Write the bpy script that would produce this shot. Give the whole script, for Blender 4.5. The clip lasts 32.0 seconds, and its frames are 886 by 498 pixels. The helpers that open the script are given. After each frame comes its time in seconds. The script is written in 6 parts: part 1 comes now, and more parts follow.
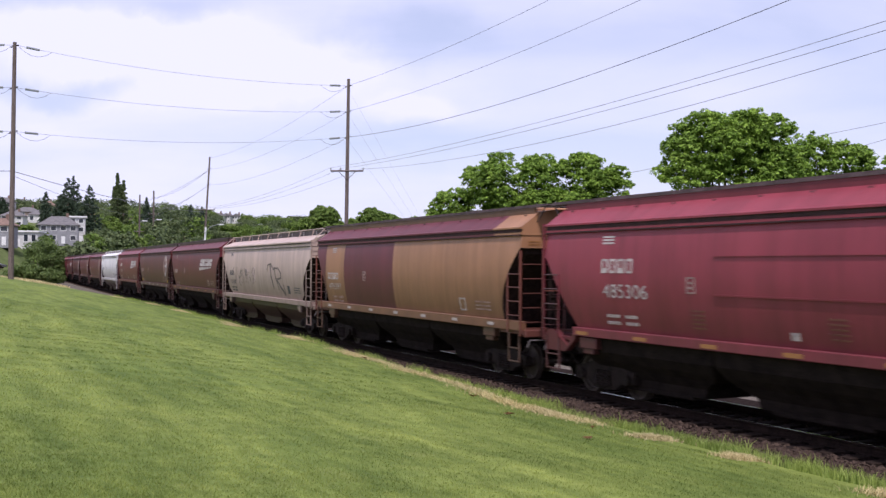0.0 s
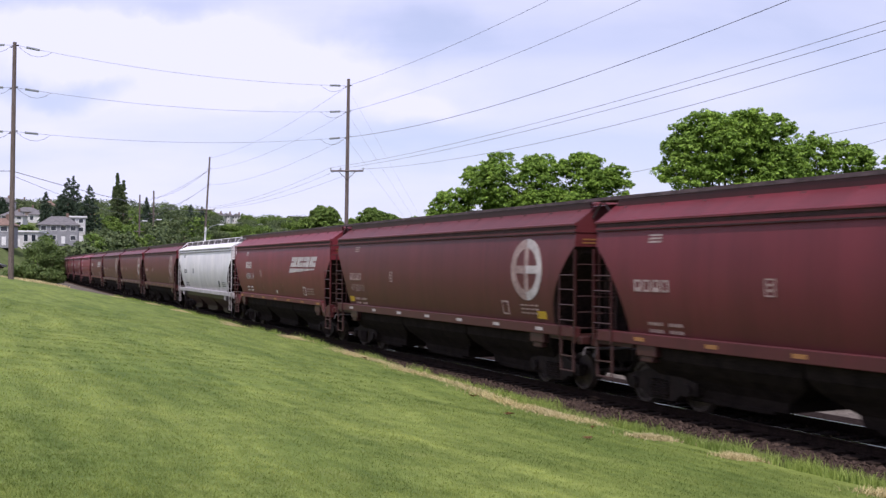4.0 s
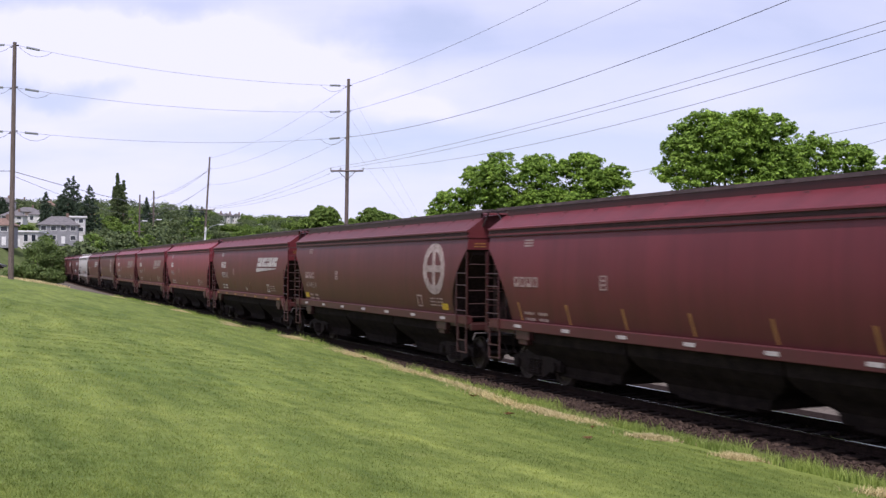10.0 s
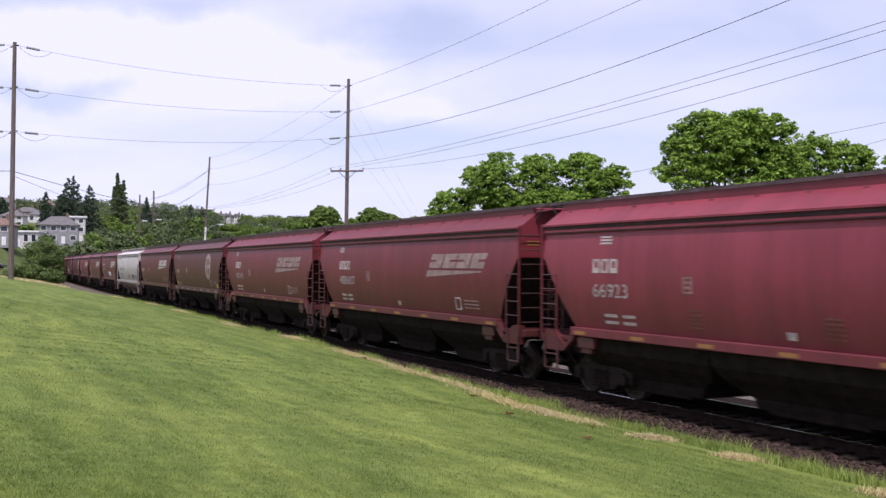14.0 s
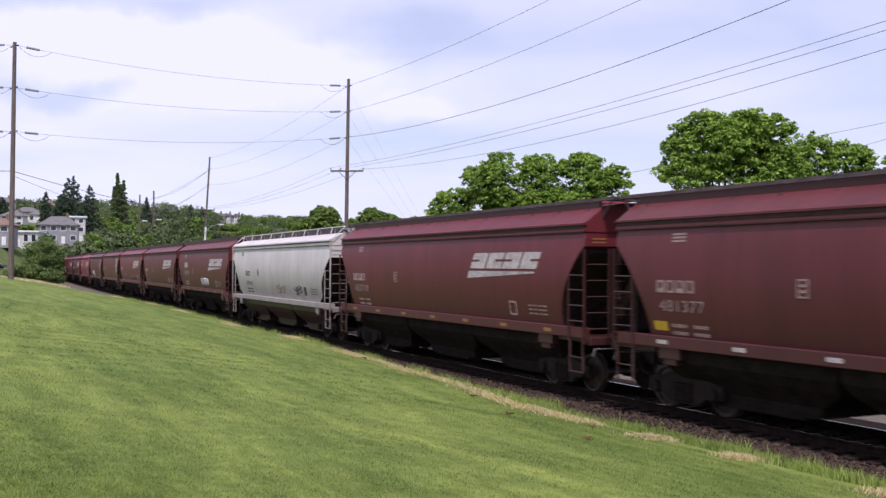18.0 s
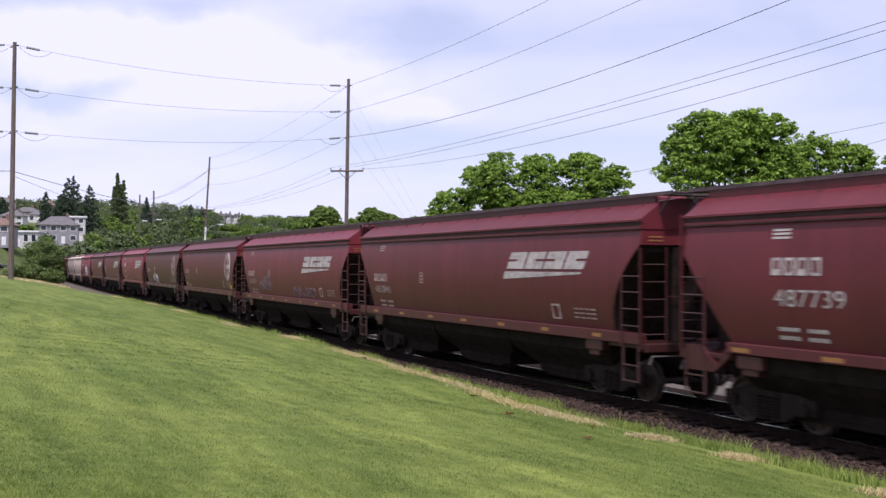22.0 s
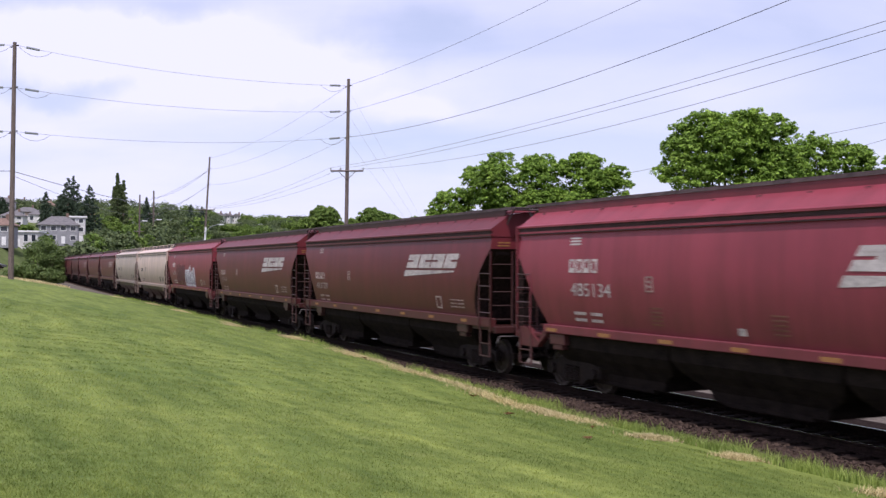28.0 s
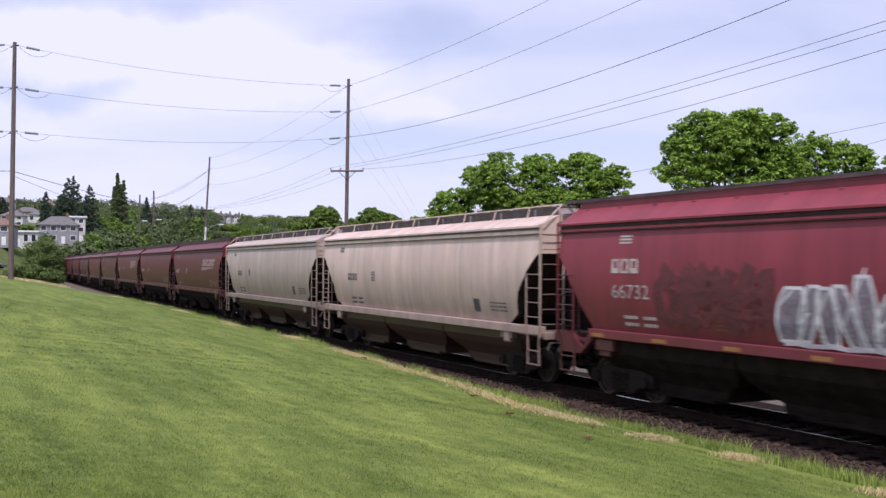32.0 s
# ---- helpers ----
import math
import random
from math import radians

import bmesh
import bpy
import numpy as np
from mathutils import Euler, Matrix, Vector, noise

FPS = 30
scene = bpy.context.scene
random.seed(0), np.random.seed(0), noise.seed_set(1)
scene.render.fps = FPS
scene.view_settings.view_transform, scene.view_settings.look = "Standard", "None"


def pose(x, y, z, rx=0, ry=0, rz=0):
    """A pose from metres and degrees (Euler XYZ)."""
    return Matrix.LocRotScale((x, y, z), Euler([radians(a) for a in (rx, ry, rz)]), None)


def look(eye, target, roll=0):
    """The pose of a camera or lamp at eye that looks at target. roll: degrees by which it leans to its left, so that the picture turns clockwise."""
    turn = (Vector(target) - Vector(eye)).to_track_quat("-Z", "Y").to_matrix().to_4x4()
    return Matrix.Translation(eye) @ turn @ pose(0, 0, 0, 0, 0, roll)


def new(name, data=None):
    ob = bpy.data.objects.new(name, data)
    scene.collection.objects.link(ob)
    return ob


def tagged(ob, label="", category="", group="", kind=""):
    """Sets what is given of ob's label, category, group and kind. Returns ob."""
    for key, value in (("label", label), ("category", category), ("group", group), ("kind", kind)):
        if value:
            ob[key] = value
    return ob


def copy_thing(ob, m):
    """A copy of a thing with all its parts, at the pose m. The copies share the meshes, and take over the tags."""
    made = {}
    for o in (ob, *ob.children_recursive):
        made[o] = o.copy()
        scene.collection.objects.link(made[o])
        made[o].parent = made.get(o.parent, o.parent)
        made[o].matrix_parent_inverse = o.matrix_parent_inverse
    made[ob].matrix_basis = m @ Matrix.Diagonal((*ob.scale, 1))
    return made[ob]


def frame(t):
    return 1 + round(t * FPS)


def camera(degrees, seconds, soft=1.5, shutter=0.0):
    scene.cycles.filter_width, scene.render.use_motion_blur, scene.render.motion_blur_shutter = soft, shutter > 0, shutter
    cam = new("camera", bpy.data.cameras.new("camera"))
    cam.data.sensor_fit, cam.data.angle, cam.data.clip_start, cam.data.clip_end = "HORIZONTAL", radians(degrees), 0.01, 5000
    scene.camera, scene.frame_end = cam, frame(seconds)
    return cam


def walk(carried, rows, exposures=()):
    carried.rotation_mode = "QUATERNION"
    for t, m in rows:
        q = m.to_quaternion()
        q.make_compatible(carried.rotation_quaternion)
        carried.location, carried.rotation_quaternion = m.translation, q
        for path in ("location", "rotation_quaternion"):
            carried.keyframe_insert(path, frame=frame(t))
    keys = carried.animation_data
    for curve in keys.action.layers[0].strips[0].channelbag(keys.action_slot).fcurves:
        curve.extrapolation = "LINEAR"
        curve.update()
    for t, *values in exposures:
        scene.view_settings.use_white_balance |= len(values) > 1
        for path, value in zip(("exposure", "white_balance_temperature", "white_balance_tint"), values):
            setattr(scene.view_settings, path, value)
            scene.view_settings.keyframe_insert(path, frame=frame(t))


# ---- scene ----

# camera on a tripod on the lawn: it stands still
EYE_Z = 2.961
# the camera's own exposure dips as pale wagons pass
STOPS = ((0.0, 0.0, 6350), (1.0, 0.0, 6350), (2.0, -0.10, 6250), (3.0, -0.10, 6250), (4.5, 0.0, 6350), (6.0, -0.04, 6300), (7.0, -0.40, 5960), (8.0, -0.30, 6080), (9.0, 0.0, 6380), (18.0, 0.0, 6330), (19.0, -0.03, 6300), (20.0, -0.16, 6230), (21.0, -0.08, 6280), (22.0, 0.0, 6350), (31.0, 0.0, 6320), (32.0, -0.05, 6300))
cam = camera(46.65, 32.0, soft=1.4, shutter=0.3)
EYE = Vector((0.0, 0.0, EYE_Z))
TARGET = Vector((0.0, 100.0, EYE_Z + 100.0 * math.tan(0.01723)))
walk(cam, [(0.0, look(EYE, TARGET, 0.291)), (32.0, look(EYE, TARGET, 0.291))],
     exposures=[(t, v, k, 19) for t, v, k in STOPS])

# ---- light ----
SUN = Vector((-0.02, -0.50, 0.86)).normalized()
sun = new("sun", bpy.data.lights.new("sun", "SUN"))
sun.data.energy, sun.data.angle, sun.data.color = 3.6, radians(0.6), (1.0, 0.955, 0.89)
sun.matrix_world = look((0, 0, 60), Vector((0, 0, 60)) - SUN)

world = bpy.data.worlds.new("world")
scene.world = world
world.use_nodes = True


CLOUDS = ((-0.365, 0.221, 0.115, 0.030, 0.45), (-0.195, 0.196, 0.104, 0.033, 0.45), (-0.250, 0.163, 0.082, 0.015, 0.25), (-0.305, 0.238, 0.137, 0.022, 0.25), (-0.024, 0.155, 0.055, 0.014, 0.30), (0.091, 0.078, 0.143, 0.022, 0.12), (-0.200, 0.078, 0.220, 0.027, 0.15), (0.366, 0.089, 0.088, 0.022, 0.15), (-0.398, 0.128, 0.082, 0.016, 0.10), (-0.261, 0.255, 0.049, 0.014, -0.25), (-0.365, 0.169, 0.093, 0.012, -0.40), (-0.035, 0.227, 0.071, 0.030, -0.24), (0.146, 0.210, 0.165, 0.044, -0.12), (0.366, 0.227, 0.121, 0.033, -0.02), (-0.090, 0.122, 0.110, 0.016, -0.12))


def sky_nodes():
    nt = world.node_tree
    n, l = nt.nodes, nt.links
    n.clear()
    out = n.new("ShaderNodeOutputWorld")
    bg = n.new("ShaderNodeBackground")
    sky = n.new("ShaderNodeTexSky")
    sky.sky_type, sky.sun_disc = "NISHITA", False
    sky.sun_elevation = math.asin(SUN.z)
    sky.sun_rotation = math.atan2(SUN.x, SUN.y)
    sky.air_density, sky.dust_density, sky.ozone_density = 1.0, 1.2, 2.0
    mul = n.new("ShaderNodeVectorMath"); mul.operation = "MULTIPLY"; mul.inputs[1].default_value = (0.136, 0.130, 0.139)
    l.new(sky.outputs[0], mul.inputs[0])
    tc = n.new("ShaderNodeTexCoord")
    sep = n.new("ShaderNodeSeparateXYZ"); l.new(tc.outputs["Generated"], sep.inputs[0])
    # flatten the direction onto a cloud layer
    den = n.new("ShaderNodeMath"); den.operation = "ADD"; den.inputs[1].default_value = 0.22
    l.new(sep.outputs["Z"], den.inputs[0])
    dx = n.new("ShaderNodeMath"); dx.operation = "DIVIDE"; l.new(sep.outputs["X"], dx.inputs[0]); l.new(den.outputs[0], dx.inputs[1])
    dy = n.new("ShaderNodeMath"); dy.operation = "DIVIDE"; l.new(sep.outputs["Y"], dy.inputs[0]); l.new(den.outputs[0], dy.inputs[1])
    com = n.new("ShaderNodeCombineXYZ"); l.new(dx.outputs[0], com.inputs[0]); l.new(dy.outputs[0], com.inputs[1])
    mp = n.new("ShaderNodeMapping"); l.new(com.outputs[0], mp.inputs[0])
    mp.inputs["Rotation"].default_value = (0, 0, radians(-28)); mp.inputs["Scale"].default_value = (0.75, 1.5, 1.0)
    mp.inputs["Location"].default_value = (0.35, 0.2, 0.0)
    no = n.new("ShaderNodeTexNoise"); l.new(mp.outputs[0], no.inputs["Vector"])
    no.inputs["Scale"].default_value, no.inputs["Detail"].default_value, no.inputs["Roughness"].default_value = 0.85, 7.0, 0.5
    no.inputs["Distortion"].default_value = 0.35
    wisp = n.new("ShaderNodeMapRange"); l.new(no.outputs[0], wisp.inputs["Value"])
    wisp.inputs["From Min"].default_value, wisp.inputs["From Max"].default_value = 0.36, 0.64
    wisp.inputs["To Min"].default_value, wisp.inputs["To Max"].default_value = 0.50, 0.90
    # the larger banks of thin cloud over the railway: bearing, elevation, half width, half height (tangents), thickness
    ux = n.new("ShaderNodeMath"); ux.operation = "DIVIDE"; l.new(sep.outputs["X"], ux.inputs[0]); l.new(sep.outputs["Y"], ux.inputs[1])
    uz = n.new("ShaderNodeMath"); uz.operation = "DIVIDE"; l.new(sep.outputs["Z"], uz.inputs[0]); l.new(sep.outputs["Y"], uz.inputs[1])
    uv = n.new("ShaderNodeCombineXYZ"); l.new(ux.outputs[0], uv.inputs[0]); l.new(uz.outputs[0], uv.inputs[1])
    curl = n.new("ShaderNodeTexNoise"); l.new(uv.outputs[0], curl.inputs["Vector"])
    curl.inputs["Scale"].default_value, curl.inputs["Detail"].default_value, curl.inputs["Roughness"].default_value = 9.0, 6.0, 0.55
    off = n.new("ShaderNodeVectorMath"); off.operation = "SUBTRACT"; l.new(curl.outputs["Color"], off.inputs[0]); off.inputs[1].default_value = (0.5, 0.5, 0.5)
    sc = n.new("ShaderNodeVectorMath"); sc.operation = "MULTIPLY"; l.new(off.outputs[0], sc.inputs[0]); sc.inputs[1].default_value = (0.16, 0.07, 0.0)
    bent = n.new("ShaderNodeVectorMath"); bent.operation = "ADD"; l.new(uv.outputs[0], bent.inputs[0]); l.new(sc.outputs[0], bent.inputs[1])
    cover = wisp.outputs[0]
    for bx, ez, rx, rz, amt in CLOUDS:
        sub = n.new("ShaderNodeVectorMath"); sub.operation = "SUBTRACT"; l.new(bent.outputs[0], sub.inputs[0]); sub.inputs[1].default_value = (bx, ez, 0)
        div = n.new("ShaderNodeVectorMath"); div.operation = "DIVIDE"; l.new(sub.outputs[0], div.inputs[0]); div.inputs[1].default_value = (rx, rz, 1)
        ln = n.new("ShaderNodeVectorMath"); ln.operation = "LENGTH"; l.new(div.outputs[0], ln.inputs[0])
        mr = n.new("ShaderNodeMapRange"); mr.interpolation_type = "SMOOTHSTEP"; l.new(ln.outputs["Value"], mr.inputs["Value"])
        mr.inputs["From Min"].default_value, mr.inputs["From Max"].default_value = 0.25, 1.6
        mr.inputs["To Min"].default_value, mr.inputs["To Max"].default_value = amt, 0.0
        ad = n.new("ShaderNodeMath"); ad.operation = "ADD"; l.new(cover, ad.inputs[0]); l.new(mr.outputs[0], ad.inputs[1])
        cover = ad.outputs[0]
    lim = n.new("ShaderNodeClamp"); l.new(cover, lim.inputs[0]); lim.inputs["Min"].default_value, lim.inputs["Max"].default_value = 0.44, 1.0
    mix = n.new("ShaderNodeMix"); mix.data_type = "RGBA"
    l.new(lim.outputs[0], mix.inputs["Factor"])
    l.new(mul.outputs[0], mix.inputs["A"])
    mix.inputs["B"].default_value = (0.885, 0.915, 1.135, 1)
    l.new(mix.outputs["Result"], bg.inputs[0])
    l.new(bg.outputs[0], out.inputs[0])


sky_nodes()

# ---- materials ----


def mat(name):
    m = bpy.data.materials.new(name)
    m.use_nodes = True
    nt = m.node_tree
    b = nt.nodes["Principled BSDF"]
    return m, nt.nodes, nt.links, b


def noise_tex(n, l, coord, scale, detail=4.0, rough=0.55, stretch=None, turn=0.0):
    tc = n.new("ShaderNodeTexCoord")
    src = tc.outputs[coord]
    if stretch:
        if turn:
            tn = n.new("ShaderNodeMapping"); tn.inputs["Rotation"].default_value = (0, 0, radians(turn))
            l.new(src, tn.inputs[0]); src = tn.outputs[0]
        mp = n.new("ShaderNodeMapping"); mp.inputs["Scale"].default_value = stretch
        l.new(src, mp.inputs[0]); src = mp.outputs[0]
    t = n.new("ShaderNodeTexNoise")
    t.inputs["Scale"].default_value, t.inputs["Detail"].default_value, t.inputs["Roughness"].default_value = scale, detail, rough
    l.new(src, t.inputs["Vector"])
    return t.outputs["Fac"]


def ramp_of(n, l, fac, lo, hi, a, b):
    r = n.new("ShaderNodeValToRGB")
    e = r.color_ramp.elements
    e[0].position, e[0].color = lo, (*a, 1)
    e[1].position, e[1].color = hi, (*b, 1)
    l.new(fac, r.inputs[0])
    return r.outputs[0]


def mixed(n, l, fac, a, b, mode="MIX"):
    x = n.new("ShaderNodeMix"); x.data_type = "RGBA"; x.blend_type = mode
    for sock, v in (("Factor", fac), ("A", a), ("B", b)):
        if hasattr(v, "links"):
            l.new(v, x.inputs[sock])
        elif sock == "Factor":
            x.inputs[sock].default_value = v
        else:
            x.inputs[sock].default_value = (*v, 1)
    return x.outputs["Result"]


def bump(n, l, b, height, strength=0.3, dist=0.02):
    bp = n.new("ShaderNodeBump")
    bp.inputs["Strength"].default_value, bp.inputs["Distance"].default_value = strength, dist
    l.new(height, bp.inputs["Height"]); l.new(bp.outputs[0], b.inputs["Normal"])


def two_tone(name, a, b, scale, rough=0.8, metal=0.0, coord="Object", lo=0.35, hi=0.65, stretch=None, relief=0.3, dist=0.02, fine=8.0, spec=0.4):
    m, n, l, p = mat(name)
    f = noise_tex(n, l, coord, scale, 6.0, 0.6, stretch)
    c = ramp_of(n, l, f, lo, hi, a, b)
    g = noise_tex(n, l, coord, scale * fine, 3.0, 0.6)
    c = mixed(n, l, 0.35, c, ramp_of(n, l, g, 0.3, 0.7, tuple(v * 0.55 for v in a), tuple(min(1, v * 1.35) for v in b)))
    l.new(c, p.inputs["Base Color"])
    p.inputs["Roughness"].default_value, p.inputs["Metallic"].default_value = rough, metal
    p.inputs["Specular IOR Level"].default_value = spec
    if relief:
        bump(n, l, p, g, relief, dist)
    return m


def paint_material(name, stripes=None):
    """Weathered car paint; its base colour is the object's own colour."""
    m, n, l, p = mat(name)
    oi = n.new("ShaderNodeObjectInfo")
    base = oi.outputs["Color"]
    if stripes:
        tc = n.new("ShaderNodeTexCoord"); sp = n.new("ShaderNodeSeparateXYZ"); l.new(tc.outputs["Object"], sp.inputs[0])
        for lo, hi, col in stripes:
            a = n.new("ShaderNodeMath"); a.operation = "GREATER_THAN"; a.inputs[1].default_value = lo; l.new(sp.outputs["X"], a.inputs[0])
            b = n.new("ShaderNodeMath"); b.operation = "LESS_THAN"; b.inputs[1].default_value = hi; l.new(sp.outputs["X"], b.inputs[0])
            c = n.new("ShaderNodeMath"); c.operation = "MULTIPLY"; l.new(a.outputs[0], c.inputs[0]); l.new(b.outputs[0], c.inputs[1])
            base = mixed(n, l, c.outputs[0], base, col)
    streak = noise_tex(n, l, "Object", 1.0, 5.0, 0.62, (2.6, 1.0, 0.16))
    blotch = noise_tex(n, l, "Object", 0.55, 5.0, 0.6)
    grime = ramp_of(n, l, streak, 0.42, 0.74, (1, 1, 1), (0.56, 0.54, 0.52))
    gs = n.new("ShaderNodeMath"); gs.operation = "MULTIPLY"; gs.inputs[1].default_value = 0.62; l.new(oi.outputs["Alpha"], gs.inputs[0])
    c = mixed(n, l, gs.outputs[0], base, grime, "MULTIPLY")
    fade = ramp_of(n, l, blotch, 0.4, 0.75, (0.86, 0.86, 0.88), (1.1, 1.08, 1.06))
    c = mixed(n, l, 0.8, c, fade, "MULTIPLY")
    speck = noise_tex(n, l, "Object", 9.0, 3.0, 0.7)
    rust = ramp_of(n, l, speck, 0.68, 0.74, (0, 0, 0), (1, 1, 1))
    rb = n.new("ShaderNodeRGBToBW"); l.new(rust, rb.inputs[0])
    rm = n.new("ShaderNodeMath"); rm.operation = "MULTIPLY"; rm.inputs[1].default_value = 0.35; l.new(rb.outputs[0], rm.inputs[0])
    c = mixed(n, l, rm.outputs[0], c, (0.10, 0.045, 0.03))
    # wheel dirt with a ragged upper edge; it also carries the lower sides' shade
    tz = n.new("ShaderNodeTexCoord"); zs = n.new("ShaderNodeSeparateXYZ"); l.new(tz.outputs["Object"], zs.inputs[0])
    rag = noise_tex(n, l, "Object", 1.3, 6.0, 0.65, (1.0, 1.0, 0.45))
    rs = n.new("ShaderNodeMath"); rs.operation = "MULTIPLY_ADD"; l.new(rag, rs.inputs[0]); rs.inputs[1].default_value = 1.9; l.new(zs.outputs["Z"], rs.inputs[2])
    dirt_and_shade = ramp_of(n, l, n.new("ShaderNodeMapRange").outputs[0], 0.0, 1.0, (1, 1, 1), (0, 0, 0))
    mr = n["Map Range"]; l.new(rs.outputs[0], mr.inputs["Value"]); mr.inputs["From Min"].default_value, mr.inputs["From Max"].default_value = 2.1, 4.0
    db = n.new("ShaderNodeRGBToBW"); l.new(dirt_and_shade, db.inputs[0])
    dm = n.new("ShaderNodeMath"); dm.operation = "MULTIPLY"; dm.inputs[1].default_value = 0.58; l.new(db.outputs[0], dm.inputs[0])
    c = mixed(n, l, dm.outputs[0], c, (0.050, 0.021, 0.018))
    l.new(c, p.inputs["Base Color"])
    p.inputs["Roughness"].default_value = 0.46
    p.inputs["Specular IOR Level"].default_value = 0.36
    bump(n, l, p, blotch, 0.12, 0.05)
    return m


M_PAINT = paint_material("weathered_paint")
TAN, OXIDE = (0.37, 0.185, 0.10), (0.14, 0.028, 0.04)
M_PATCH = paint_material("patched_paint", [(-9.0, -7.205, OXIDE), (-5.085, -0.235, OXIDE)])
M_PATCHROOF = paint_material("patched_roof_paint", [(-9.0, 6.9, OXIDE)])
# near-black: the shade under the wagons is put into this colour
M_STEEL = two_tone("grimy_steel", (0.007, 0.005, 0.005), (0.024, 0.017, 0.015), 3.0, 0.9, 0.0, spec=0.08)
# grimy end sheets, with the dark of the open ends painted in
M_SHADED = two_tone("sooty_slope_sheet", (0.009, 0.006, 0.006), (0.034, 0.021, 0.020), 1.5, 0.85, spec=0.1)
# truck castings, likewise darkened to look shaded by the body
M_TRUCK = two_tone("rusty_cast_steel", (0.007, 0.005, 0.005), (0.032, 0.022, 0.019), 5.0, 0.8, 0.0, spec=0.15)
M_TREAD = two_tone("brown_wheel_steel", (0.03, 0.022, 0.02), (0.10, 0.075, 0.065), 6.0, 0.55, 0.5)
M_GALV = two_tone("weathered_galvanised_sheet", (0.20, 0.19, 0.20), (0.40, 0.38, 0.39), 1.6, 0.7)
M_BOARD = two_tone("grimy_roof_walkway", (0.022, 0.015, 0.017), (0.13, 0.092, 0.097), 3.2, 0.8, 0.0)
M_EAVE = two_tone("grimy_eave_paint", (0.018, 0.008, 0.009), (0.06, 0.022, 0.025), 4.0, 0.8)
M_GRATE = two_tone("dull_galvanised_steel", (0.06, 0.052, 0.055), (0.15, 0.13, 0.13), 2.2, 0.7, 0.3)
M_RAIL = two_tone("polished_rail_head", (0.30, 0.28, 0.27), (0.55, 0.52, 0.50), 3.0, 0.22, 0.95, relief=0)
# web and ties carry the shade beneath the train in their colour
M_WEB = two_tone("rusty_rail_web", (0.010, 0.007, 0.006), (0.028, 0.018, 0.015), 4.0, 0.95, spec=0.05)
M_TIE = two_tone("creosoted_timber", (0.010, 0.007, 0.006), (0.036, 0.024, 0.020), 2.5, 0.9, spec=0.1, stretch=(1, 6, 6))
M_YELLOW = two_tone("yellow_reflector", (0.20, 0.085, 0.035), (0.34, 0.16, 0.05), 4.0, 0.5)
M_WHITEMARK = two_tone("worn_white_stencil", (0.28, 0.24, 0.235), (0.55, 0.50, 0.485), 3.5, 0.7, relief=0)
M_FADEMARK = two_tone("faded_stencil", (0.20, 0.125, 0.115), (0.36, 0.26, 0.24), 2.5, 0.7, relief=0)
M_DARKMARK = two_tone("dark_stencil", (0.035, 0.035, 0.04), (0.10, 0.10, 0.11), 3.0, 0.7, relief=0)
M_SPRAY = two_tone("silver_spray_paint", (0.36, 0.36, 0.42), (0.85, 0.85, 0.88), 2.0, 0.6, relief=0)
M_POLE = two_tone("weathered_pole_wood", (0.075, 0.058, 0.052), (0.18, 0.14, 0.125), 1.2, 0.9, stretch=(6, 6, 0.6))
M_TRIM_EARLY = two_tone("white_lamp_paint", (0.62, 0.62, 0.64), (0.78, 0.78, 0.80), 2.0, 0.5, relief=0)
M_WIRE = two_tone("aluminium_cable", (0.10, 0.10, 0.13), (0.17, 0.17, 0.20), 1.0, 0.6, 0.3, relief=0)
M_INSUL = two_tone("grey_porcelain", (0.20, 0.22, 0.23), (0.33, 0.35, 0.36), 4.0, 0.3, relief=0)
M_STONE = two_tone("ballast_stone", (0.024, 0.016, 0.013), (0.10, 0.070, 0.057), 6.0, 1.0, spec=0.05)
M_BARK = two_tone("tree_bark", (0.07, 0.05, 0.035), (0.16, 0.12, 0.09), 3.0, 0.95, stretch=(3, 3, 0.6))


def mow_bands(n, l):
    """Bands left by the mower, along the railway: narrow swaths over broad ones."""
    wide = noise_tex(n, l, "Object", 1.0, 4.0, 0.55, (0.10, 0.50, 1.0), 64.5)
    thin = noise_tex(n, l, "Object", 1.0, 4.0, 0.6, (0.42, 1.9, 1.0), 62.0)
    patch = noise_tex(n, l, "Object", 3.4, 4.0, 0.65)
    c = ramp_of(n, l, wide, 0.36, 0.64, (0.80, 0.85, 0.81), (1.14, 1.11, 1.12))
    c = mixed(n, l, 1.0, c, ramp_of(n, l, thin, 0.34, 0.66, (0.74, 0.79, 0.75), (1.29, 1.25, 1.30)), "MULTIPLY")
    return mixed(n, l, 1.0, c, ramp_of(n, l, patch, 0.33, 0.67, (0.80, 0.84, 0.80), (1.20, 1.17, 1.22)), "MULTIPLY")


